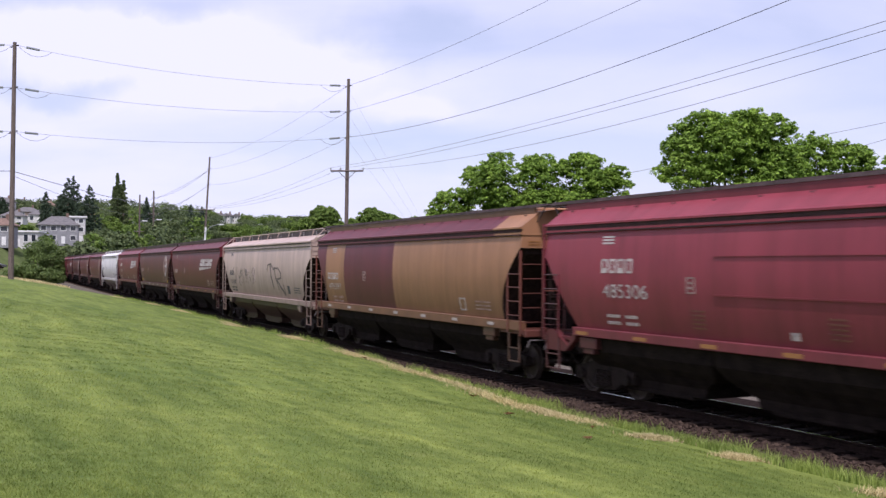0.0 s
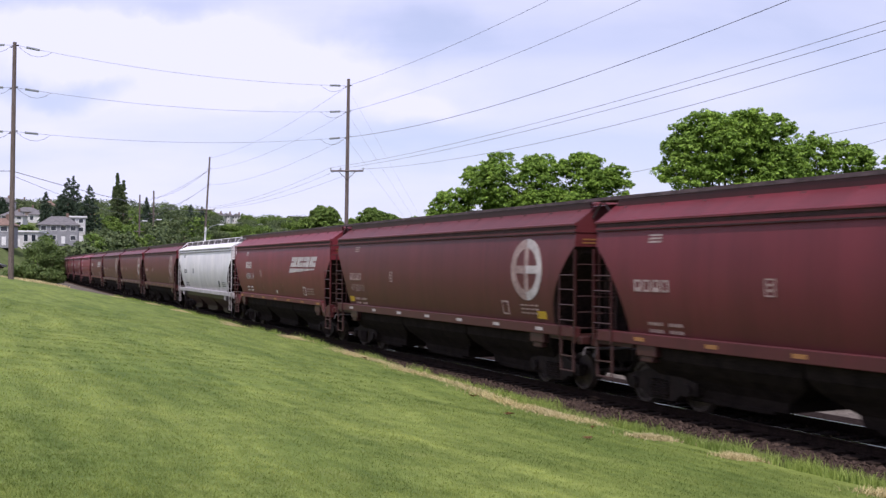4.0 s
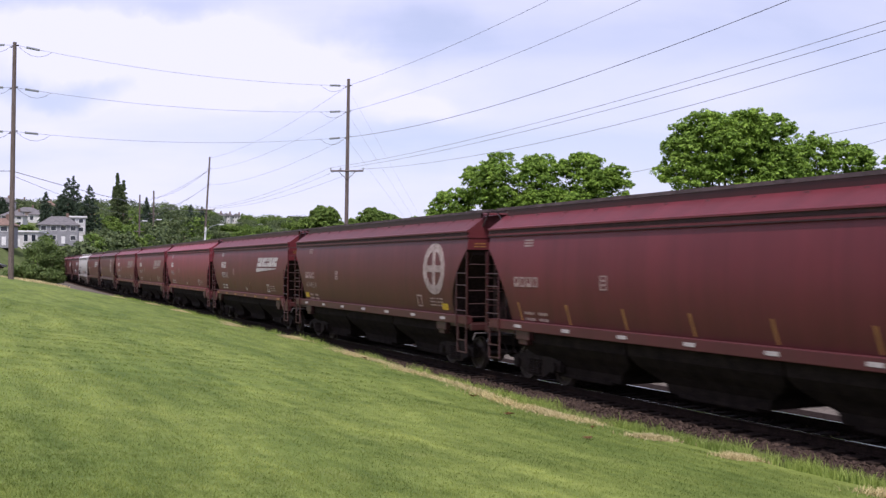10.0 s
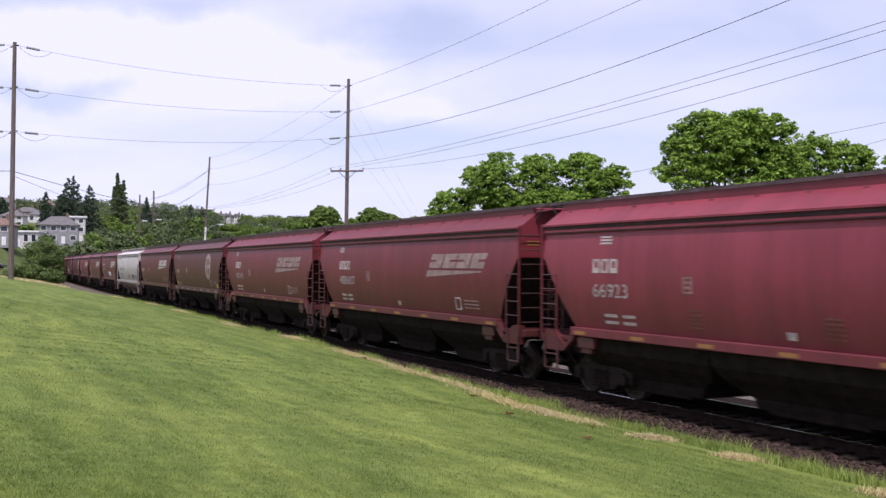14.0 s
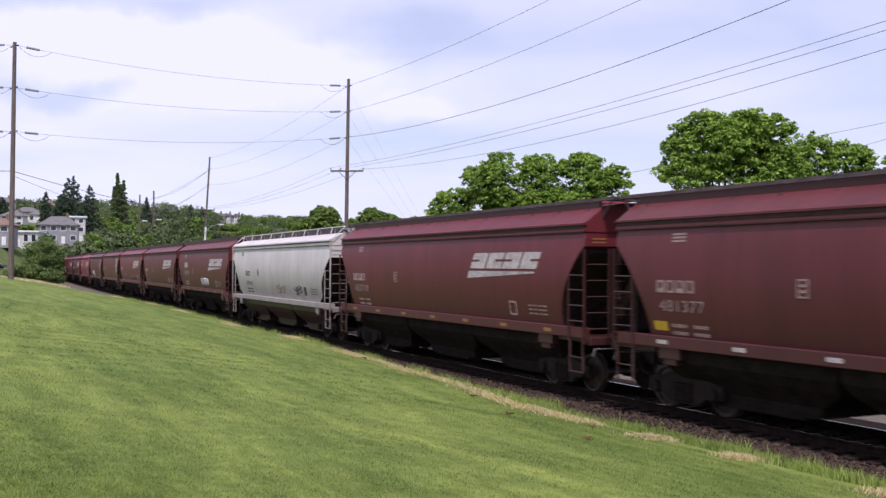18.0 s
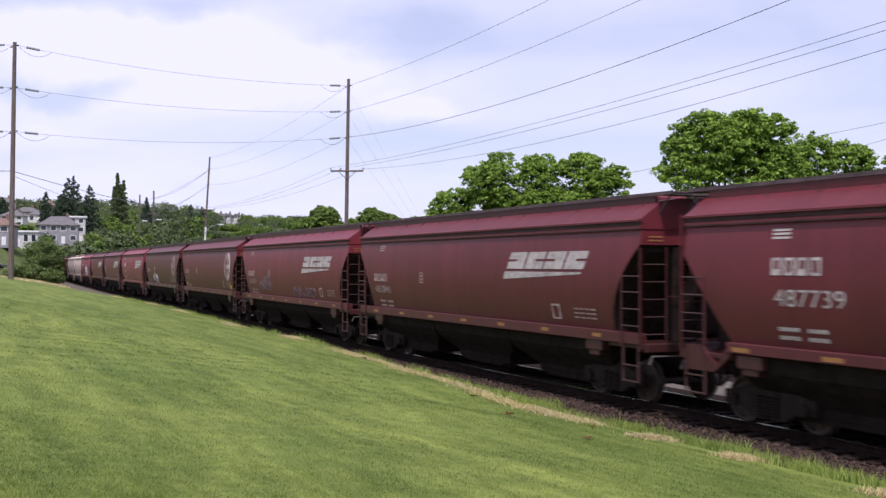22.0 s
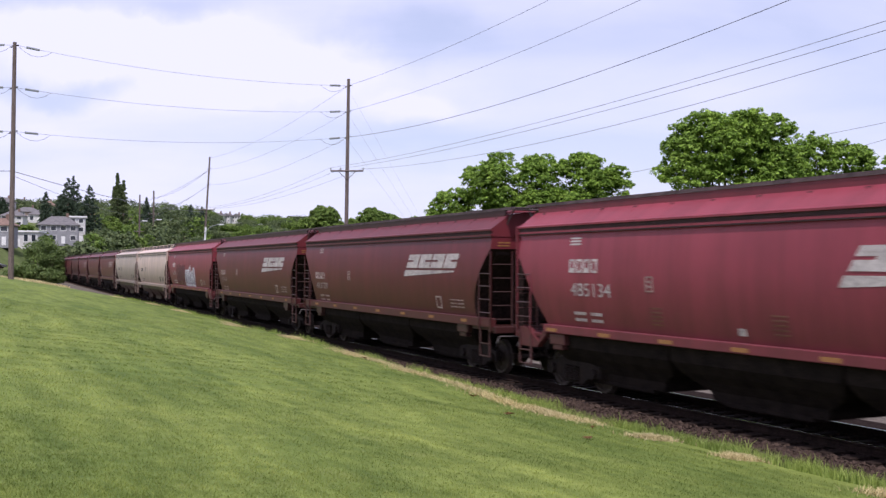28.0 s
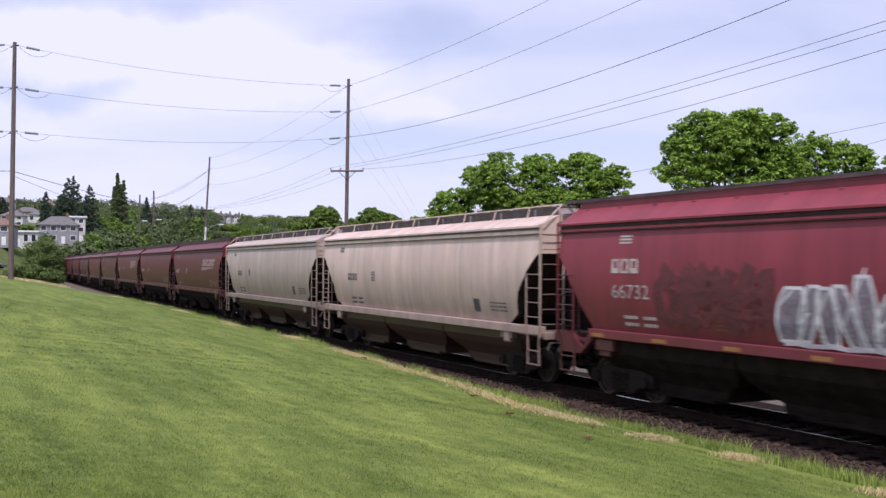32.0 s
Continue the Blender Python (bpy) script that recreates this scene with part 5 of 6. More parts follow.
def leaf_cloud(name, centres, radii, per, size, rng, flat=0.6, squash=1.0, up=0.0):
    """A crown of loose leaf clumps: small quads scattered over many little balls."""
    total = len(centres) * per
    c = np.repeat(np.array(centres), per, axis=0)
    r = np.repeat(np.array(radii), per)
    d = rng.normal(size=(total, 3)); d /= np.linalg.norm(d, axis=1)[:, None]
    d[:, 2] = np.where(d[:, 2] < -0.3, -d[:, 2], d[:, 2])
    p = c + d * np.array([1.0, 1.0, squash]) * (r * rng.uniform(0.55, 1.05, total))[:, None]
    nrm = d * 0.7 + np.array([0.0, 0.0, up]) + rng.normal(size=(total, 3)) * flat
    nrm /= np.linalg.norm(nrm, axis=1)[:, None]
    h = rng.normal(size=(total, 3))
    u = np.cross(nrm, h); u /= np.linalg.norm(u, axis=1)[:, None]
    v = np.cross(nrm, u)
    s = (size * rng.uniform(0.6, 1.3, total))[:, None]
    quad = np.stack([p - u * s, p + v * s * 0.55 - u * s * 0.1, p + u * s, p - v * s * 0.55 + u * s * 0.1], axis=1).reshape(-1, 3)
    me = bpy.data.meshes.new(name)
    me.vertices.add(total * 4); me.vertices.foreach_set("co", quad.ravel())
    me.loops.add(total * 4); me.loops.foreach_set("vertex_index", np.arange(total * 4))
    me.polygons.add(total); me.polygons.foreach_set("loop_start", np.arange(total) * 4)
    me.update(); me.validate()
    return me


def broad_tree(x, y, lobes, trunk_h, material, words, clumps=260, per=70, leaf=0.2, clump_r=0.95, seed=1, group="leafy trees behind the railway"):
    """lobes: (dx, dy, z, rx, ry, rz) rounded masses of the crown, over the tree's foot."""
    rng = np.random.default_rng(seed)
    z0 = ground_at(x, y) - 0.2
    tree = new("tree"); tree.location = (x, y, z0)
    centres, radii = [], []
    area = [a[3] * a[5] for a in lobes]
    for lb, ar in zip(lobes, area):
        # boughs that bulge out of each mass, each set with caps of leaves; a few large bunches fill the inside
        boughs = int(12 + 58 * ar / sum(area) * len(lobes) ** 0.5)
        d = rng.normal(size=(boughs, 3)); d /= np.linalg.norm(d, axis=1)[:, None]
        d[:, 2] = np.where(d[:, 2] < -0.45, -d[:, 2], d[:, 2])
        d[:, 1] = np.where(d[:, 1] > 0.45, -d[:, 1], d[:, 1])
        size = rng.uniform(0.7, 1.35, boughs) * clump_r
        hub = np.array(lb[:3]) + d * (np.array(lb[3:]) - 0.5 * size[:, None]) * rng.uniform(0.93, 1.03, boughs)[:, None]
        full = max(6, int(3.1 * clumps * ar / sum(area) / boughs))
        for h, sz in zip(hub, size):
            k = full if h[2] > 7.0 else full // 2
            e = rng.normal(size=(k, 3)); e /= np.linalg.norm(e, axis=1)[:, None]
            e[:, 2] = np.where(e[:, 2] < -0.5, -e[:, 2], e[:, 2])
            centres += (h + e * sz * rng.uniform(0.6, 1.05, k)[:, None] * np.array([1, 1, 0.85])).tolist()
            radii += (0.47 * clump_r * rng.uniform(0.6, 1.25, k)).tolist()
        k = int(0.5 * clumps * ar / sum(area)) + 4
        d = rng.normal(size=(k, 3)); d /= np.linalg.norm(d, axis=1)[:, None]
        centres += (np.array(lb[:3]) + d * np.array(lb[3:]) * rng.uniform(0.3, 0.68, k)[:, None]).tolist()
        radii += (1.1 * clump_r * rng.uniform(0.6, 1.2, k)).tolist()
    part_mesh = leaf_cloud("crown", centres, radii, int(per * 0.66), leaf * 0.74, rng, 0.42, 0.75, 0.45)
    link("crown", part_mesh, material, tree)
    bm = bmesh.new()
    rings = []
    for k in range(7):
        t = k / 6
        rr = 0.42 * (1.25 - 0.75 * t) * (trunk_h / 6) ** 0.5
        rings.append([(0.25 * math.sin(2 * t) + rr * math.cos(a * math.pi / 5), rr * math.sin(a * math.pi / 5), trunk_h * 1.35 * t) for a in range(10)])
    loft(bm, rings)
    part("trunk", fixed(bm), M_BARK, tree, smooth=True)
    for lb in lobes:
        for k in range(3):
            a = rng.uniform(0, 6.28)
            e = Vector(lb[:3]) + Vector((math.cos(a) * lb[3] * 0.55, math.sin(a) * lb[4] * 0.55, rng.uniform(-0.2, 0.5) * lb[5]))
            s = Vector((0.1, 0, trunk_h * rng.uniform(0.7, 1.25)))
            m = s.lerp(e, 0.5) + Vector((0, 0, 0.5))
            bm = bmesh.new()
            rod(bm, s, m, 0.2, 0.13, 6); rod(bm, m, e, 0.13, 0.04, 6)
            part("limb", bm, M_BARK, tree)
    return tagged(tree, words, "tree", group)


def near_trees():
    broad_tree(23.2, 84.0, [(0.0, 0, 10.2, 5.3, 3.8, 5.4), (-2.0, 0, 12.1, 3.0, 3.0, 4.0), (2.0, 0, 12.2, 2.8, 3.0, 4.1), (4.1, 0, 11.6, 2.0, 2.8, 4.0), (-3.3, 0, 10.2, 2.2, 2.8, 4.5), (0.4, 0, 11.8, 3.6, 3.0, 3.7), (4.2, 0, 8.0, 2.2, 2.8, 4.0), (-3.2, 0, 5.6, 3.0, 3.0, 2.8), (1.5, 0, 5.0, 4.4, 3.4, 2.6)], 4.6, M_LEAF, "big rounded green maple in full leaf", 640, 62, 0.2, 0.9, 3)
    broad_tree(34.3, 91.0, [(-1.4, 0, 11.3, 2.6, 3.0, 3.9), (1.5, 0, 10.7, 2.6, 3.0, 3.7), (3.4, 0, 9.2, 2.2, 2.4, 3.2), (0, -0.6, 6.6, 4.2, 3.2, 3.4), (0, 0, 4.6, 4.6, 3.2, 2.2)], 4.4, M_LEAF, "broad green maple in full leaf", 420, 60, 0.2, 0.9, 5)
    broad_tree(41.2, 92.0, [(0, 0, 9.6, 2.6, 3.0, 4.2), (1.4, 0, 7, 3, 3, 3.6), (0, 0, 4.6, 3, 3, 2.2)], 4.4, M_LEAF, "green maple in full leaf", 220, 60, 0.2, 0.9, 6)
    broad_tree(12.6, 110.0, [(-6.1, 0, 11.2, 2.9, 3.0, 4.2), (-1.8, 0, 11.2, 3.2, 3.4, 4.1), (2.2, 0, 11.6, 3.0, 3.4, 4.1), (5.0, 0, 10.6, 2.4, 2.6, 4.1), (-0.5, -1, 8.0, 6.4, 3.8, 3.8), (0, 0, 5.2, 6.0, 3.6, 2.6)], 5, M_LEAF, "wide green maple in full leaf", 600, 60, 0.22, 0.95, 7)
    broad_tree(1.3, 113.0, [(-0.6, 0, 8.4, 2.2, 2.6, 3.5), (2.7, 0, 10.1, 2.5, 2.8, 4.2), (-2.2, 0, 6.6, 1.6, 2.2, 2.8), (0.4, -0.8, 6.0, 3.6, 3, 3.2), (0, 0, 4.4, 3.6, 3, 2.2)], 4.2, M_LEAF, "small green maple in full leaf", 340, 60, 0.22, 0.9, 8)
    broad_tree(-18.8, 160.0, [(0.4, 0, 9.0, 2.6, 3, 3.4), (-2.4, 0, 7.6, 2.4, 3, 3.0), (2.4, 0, 7.2, 2, 3, 3)], 4.5, M_LEAF_LIME, "small fresh green tree behind the railway", 170, 50, 0.3, 1.0, 9)
    broad_tree(-10.2, 160.0, [(-0.6, 0, 8.8, 2.4, 3, 3.2), (1.8, 0, 8.2, 2.2, 3, 3.0)], 4.5, M_LEAF_LIME, "small fresh green tree behind the railway", 150, 50, 0.3, 1.0, 10)
    broad_tree(-14.6, 166.0, [(0, 0, 7.4, 2.4, 3, 3.2)], 4.5, M_LEAF_LIME, "small fresh green tree behind the railway", 90, 50, 0.3, 1.0, 14)
    broad_tree(-3.9, 165.0, [(0, 0, 8.4, 1.6, 2, 2.8)], 4, M_LEAF, "small dark green tree behind the railway", 60, 50, 0.3, 0.9, 11)
    broad_tree(-1.2, 150.0, [(0, 0, 7.2, 1.8, 2, 3.0)], 4, M_LEAF, "small dark green tree behind the railway", 60, 50, 0.3, 0.9, 12)


near_trees()


def conifer_mesh(rng, h, spread, tiers, per):
    c, r = [], []
    for k in range(tiers):
        t = k / tiers
        z = h * (0.05 + 0.94 * t)
        rad = spread * (1 - t) ** 0.68 * (0.82 + 0.36 * rng.random())
        for j in range(int(20 * (1 - t)) + 2):
            a = rng.uniform(0, 6.28)
            q = rad * rng.uniform(0.3, 1.05)
            c.append((q * math.cos(a), q * math.sin(a), z - 0.22 * q)); r.append(0.12 * rad + 0.22)
    return leaf_cloud("crown", c, r, per, 0.32, rng)


def poplar_mesh(rng, h, w):
    n = 230
    t = rng.uniform(0.08, 1.0, n)
    rad = w / 2 * np.minimum(1.0, (1.02 - t) * 2.2) ** 0.8 * rng.uniform(0.2, 1.0, n)
    a = rng.uniform(0, 6.28, n)
    c = np.stack([rad * np.cos(a), rad * np.sin(a), h * t], 1)
    return leaf_cloud("crown", c.tolist(), (0.32 + 0.35 * (1 - t) * rng.uniform(0.7, 1.2, n)).tolist(), 34, 0.30, rng)


def far_tree(kind, x, y, h, w, words, seed, material, group="trees on the far hill"):
    rng = np.random.default_rng(seed)
    z0 = ground_at(x, y) - 0.3
    tree = new("tree"); tree.location = (x, y, z0)
    if kind == "conifer":
        me = conifer_mesh(rng, h, w / 2, 34, 17)
    elif kind == "poplar":
        me = poplar_mesh(rng, h, w)
    else:
        k = 52
        d = rng.normal(size=(k, 3)); d /= np.linalg.norm(d, axis=1)[:, None]
        q = d * np.array([w / 2, w / 2, h * 0.40]) * rng.uniform(0.6, 0.95, k)[:, None] + np.array([0, 0, h * 0.54])
        me = leaf_cloud("crown", q.tolist(), (w * 0.15 * rng.uniform(0.6, 1.3, k)).tolist(), 22, 0.44, rng, 0.5, 0.85, 0.3)
    link("crown", me, material, tree)
    bm = bmesh.new(); rod(bm, (0, 0, 0), (0, 0, h * 0.6), 0.028 * h, 0.012 * h, 8)
    part("trunk", bm, M_BARK, tree)
    return tagged(tree, words, "tree", group)


def bearing(px):
    return (px - 784.0) / 1818.6


def on_hill(b, e, near=212.0):
    """Where the ground is first met along the bearing b at the elevation e (both tangents), beyond the near distance."""
    d = near
    best = (-1.0, d)
    while d < 640:
        up = (ground_at(b * d, d) - EYE_Z) / d
        if up >= e:
            return d
        best = max(best, (up, d))
        d += 3.0
    return best[1]


def hill_trees():
    # the tall dark conifers and poplars on the hill: bearing, distance, elevation of the top, width
    for b, d, e, w, kind in ((-0.366, 330, 0.086, 11, "conifer"), (-0.3595, 334, 0.088, 10, "conifer"), (-0.372, 328, 0.070, 10, "conifer"), (-0.344, 338, 0.079, 9, "conifer"), (-0.387, 400, 0.072, 7, "conifer"),
                             (-0.3175, 350, 0.089, 2.9, "poplar"), (-0.3115, 352, 0.082, 2.9, "poplar"), (-0.3145, 354, 0.078, 2.9, "poplar"), (-0.3205, 349, 0.076, 2.6, "poplar"), (-0.289, 420, 0.067, 6, "conifer"), (-0.235, 420, 0.058, 6, "conifer"), (-0.246, 430, 0.060, 7, "conifer"),
                             (-0.43, 420, 0.066, 8, "conifer"), (-0.168, 640, 0.048, 9, "conifer"), (-0.160, 640, 0.046, 9, "conifer"), (-0.152, 650, 0.044, 9, "conifer"), (-0.200, 600, 0.047, 9, "conifer")):
        h = EYE_Z + e * d - ground_at(b * d, d) + 0.3
        far_tree(kind, b * d, d, max(h, 6.0), w, "tall dark green conifer on the hill" if kind == "conifer" else "slender tall green poplar on the hill", int(d * 7 + w), M_NEEDLE if kind == "conifer" else M_LEAF_FAR)
    # shrubs and garden trees below and between the houses: bearing, distance, elevation of the top, width
    for b, d, e, w in ((-0.362, 214, 0.022, 7), (-0.348, 216, 0.024, 6), (-0.336, 220, 0.026, 8), (-0.322, 222, 0.030, 7), (-0.309, 226, 0.033, 8), (-0.296, 230, 0.034, 7), (-0.283, 236, 0.040, 7), (-0.354, 232, 0.028, 5),
                       (-0.340, 240, 0.034, 6), (-0.326, 244, 0.038, 8), (-0.338, 256, 0.034, 8), (-0.327, 262, 0.040, 8), (-0.316, 258, 0.036, 8), (-0.304, 262, 0.036, 8),
                       (-0.392, 270, 0.034, 6), (-0.385, 240, 0.024, 7), (-0.372, 236, 0.020, 6), (-0.274, 246, 0.044, 9), (-0.266, 262, 0.056, 10), (-0.252, 266, 0.056, 9), (-0.240, 270, 0.052, 9), (-0.424, 290, 0.040, 7), (-0.409, 300, 0.038, 6),
                       (-0.228, 418, 0.0385, 9), (-0.219, 424, 0.033, 9), (-0.210, 430, 0.032, 10), (-0.201, 430, 0.032, 10), (-0.192, 430, 0.037, 9), (-0.183, 440, 0.038, 10), (-0.174, 440, 0.039, 10), (-0.226, 480, 0.041, 7), (-0.191, 480, 0.041, 7), (-0.2135, 500, 0.037, 6), (-0.204, 500, 0.036, 6)):
        h = EYE_Z + e * d - ground_at(b * d, d) + 0.3
        far_tree("round", b * d, d, max(h, 3.0), w, "leafy green garden tree on the hillside", int(d * 11 + w), M_LEAF_LIME if int(d) % 5 == 0 else M_LEAF_DARK if int(d) % 2 else M_LEAF_FAR)
    rnd = random.Random(12)
    count = 0
    while count < 175:
        b = rnd.uniform(-0.445, -0.13)
        d = rnd.uniform(235, 640)
        s, lat = along_ground(b * d, d)
        if lat < 10 or s > -205:
            continue
        top = (ground_at(b * d, d) + 8 - EYE_Z) / d
        if b < -0.335 and 0.0 < top < 0.062 and d < 520 and rnd.random() < 0.88:
            continue
        if -0.224 < b < -0.195 and d > 330:
            continue
        count += 1
        far_tree("round", b * d, d, rnd.uniform(5, 9) * (1 if d < 420 else 1.2) * (0.62 if b > -0.225 else 0.7 if b < -0.385 else 1.0), rnd.uniform(6, 12) * (1 if d < 420 else 1.3), "rounded green tree on the far hill", 500 + count, rnd.choice((M_LEAF_FAR, M_LEAF_FAR, M_LEAF_DARK, M_LEAF_DARK, M_LEAF_LIME)))


hill_trees()


def bushes():
    rnd = random.Random(2)
    for k, (b, d, h, w) in enumerate(((-0.388, 190, 9.0, 7), (-0.380, 196, 6.8, 5.5), (-0.393, 196, 8.4, 6), (-0.373, 200, 4.6, 4.4), (-0.409, 165, 2.4, 5), (-0.397, 170, 2.6, 5), (-0.387, 176, 2.8, 4.6), (-0.378, 180, 2.6, 3.6))):
        x, y = b * d, d
        rng = np.random.default_rng(60 + k)
        bush = new("bush"); bush.location = (x, y, ground_at(x, y) - 0.3)
        n = 60
        q = rng.normal(size=(n, 3)); q /= np.linalg.norm(q, axis=1)[:, None]
        q = q * np.array([w / 2, w / 2, h * 0.5]) * rng.uniform(0.6, 1.0, n)[:, None] + np.array([0, 0, h * 0.46])
        link("crown", leaf_cloud("crown", q.tolist(), (w * 0.15 * rng.uniform(0.6, 1.3, n)).tolist(), 110, 0.175, rng, 0.5, 0.8, 0.35), M_LEAF_BUSH, bush)
        for j in range(4):
            a = rng.uniform(0, 6.28)
            bm = bmesh.new(); rod(bm, (0.2 * math.cos(a), 0.2 * math.sin(a), 0), (w * 0.3 * math.cos(a), w * 0.3 * math.sin(a), h * 0.6), 0.09, 0.03, 5)
            part("stem", bm, M_BARK, bush)
        tagged(bush, "dense dark green bush beside the railway", "bush", "bushes beside the railway")


bushes()

# ---- houses on the hill ----
M_SIDING = {
    "white": two_tone("white_siding", (0.48, 0.47, 0.46), (0.64, 0.63, 0.62), 0.8, 0.7, relief=0.1),
    "grey": two_tone("grey_siding", (0.20, 0.20, 0.22), (0.30, 0.30, 0.32), 0.8, 0.8, relief=0.1),
    "tan": two_tone("tan_siding", (0.30, 0.22, 0.16), (0.42, 0.33, 0.26), 0.8, 0.8, relief=0.1)}
M_SHINGLE = two_tone("grey_roof_shingles", (0.09, 0.085, 0.09), (0.19, 0.18, 0.185), 1.5, 0.9, relief=0.3)
M_SLATE = two_tone("slate_roof", (0.10, 0.115, 0.13), (0.20, 0.22, 0.24), 1.5, 0.8, relief=0.3)
M_BROWNROOF = two_tone("brown_roof_shingles", (0.13, 0.085, 0.07), (0.24, 0.16, 0.13), 1.5, 0.9, relief=0.3)
M_TRIM = two_tone("white_trim_paint", (0.68, 0.68, 0.68), (0.82, 0.82, 0.82), 1.5, 0.6, relief=0)


def pane_material():
    m, n, l, p = mat("dark_window_glass")
    p.inputs["Base Color"].default_value = (0.03, 0.035, 0.045, 1)
    p.inputs["Roughness"].default_value = 0.08
    f = noise_tex(n, l, "Object", 0.8)
    bump(n, l, p, f, 0.05, 0.05)
    return m


M_PANE = pane_material()


def house(x, y, w, dp, h, rise, siding, roof, turn, storeys, cols, words, flat=False):
    z0 = ground_at(x, y) - 0.6
    ho = new("house"); ho.location = (x, y, z0); ho.rotation_euler.z = radians(turn)
    bm = bmesh.new()
    box(bm, -w / 2, w / 2, -dp / 2, dp / 2, 0, h + 0.6)
    if not flat:
        prism(bm, [(-w / 2, h + 0.6), (w / 2, h + 0.6), (0, h + 0.6 + rise)], -dp / 2, dp / 2) if dp > w else None
    part("wall", fixed(bm), siding, ho)
    bm = bmesh.new()
    o = 0.5
    zt = h + 0.55
    if flat:
        box(bm, -w / 2 - o, w / 2 + o, -dp / 2 - o, dp / 2 + o, zt, zt + 0.45, 0.04)
        part("roof", bm, M_TRIM, ho, "white flat roof edge")
    else:
        k = min(w, dp) / 2 * 0.72
        a = [(-w / 2 - o, -dp / 2 - o, zt), (w / 2 + o, -dp / 2 - o, zt), (w / 2 + o, dp / 2 + o, zt), (-w / 2 - o, dp / 2 + o, zt)]
        lowv = [(p[0], p[1], zt - 0.18) for p in a]
        if w >= dp:
            r = [(-w / 2 + k, 0, zt + rise), (w / 2 - k, 0, zt + rise)]
            fs = ((0, 1, 9, 8), (1, 2, 9), (2, 3, 8, 9), (3, 0, 8))
        else:
            r = [(0, -dp / 2 - o, zt + rise), (0, dp / 2 + o, zt + rise)]
            fs = ((0, 1, 8), (1, 2, 9, 8), (2, 3, 9), (3, 0, 8, 9))
        v = [bm.verts.new(p) for p in a + lowv + r]
        for f in fs:
            bm.faces.new([v[i] for i in f])
        for i in range(4):
            bm.faces.new((v[i], v[(i + 1) % 4], v[4 + (i + 1) % 4], v[4 + i]))
        bm.faces.new([v[i] for i in (4, 5, 6, 7)])
        ro = part("roof", fixed(bm), roof, ho)
        bm = bmesh.new()
        box(bm, w * 0.18, w * 0.18 + 0.7, -0.3, 0.4, zt + rise * 0.4, zt + rise + 0.9)
        part("chimney", bm, M_BROWNROOF, ro)
    fh = h / storeys
    ww = w / cols * 0.52
    for st in range(storeys):
        for c in range(cols):
            xc = -w / 2 + w * (c + 0.5) / cols
            zc = 0.6 + fh * st + fh * 0.38
            if st == 0 and c == cols // 2:
                bm = bmesh.new(); box(bm, xc - 0.5, xc + 0.5, -dp / 2 - 0.07, -dp / 2 + 0.02, 0.6, 2.7)
                part("door", bm, M_TRIM, ho)
                continue
            bm = bmesh.new()
            hh = fh * 0.46
            for q in ((xc - ww / 2 - 0.12, xc + ww / 2 + 0.12, zc - 0.12, zc), (xc - ww / 2 - 0.12, xc + ww / 2 + 0.12, zc + hh, zc + hh + 0.12), (xc - ww / 2 - 0.12, xc - ww / 2, zc, zc + hh), (xc + ww / 2, xc + ww / 2 + 0.12, zc, zc + hh)):
                box(bm, q[0], q[1], -dp / 2 - 0.10, -dp / 2 + 0.02, q[2], q[3])
            wi = part("window", bm, M_TRIM, ho)
            bm = bmesh.new(); box(bm, xc - ww / 2, xc + ww / 2, -dp / 2 - 0.03, -dp / 2 + 0.02, zc, zc + hh)
            part("pane", bm, M_PANE, wi)
    return tagged(ho, words, "house", "houses on the far hill")


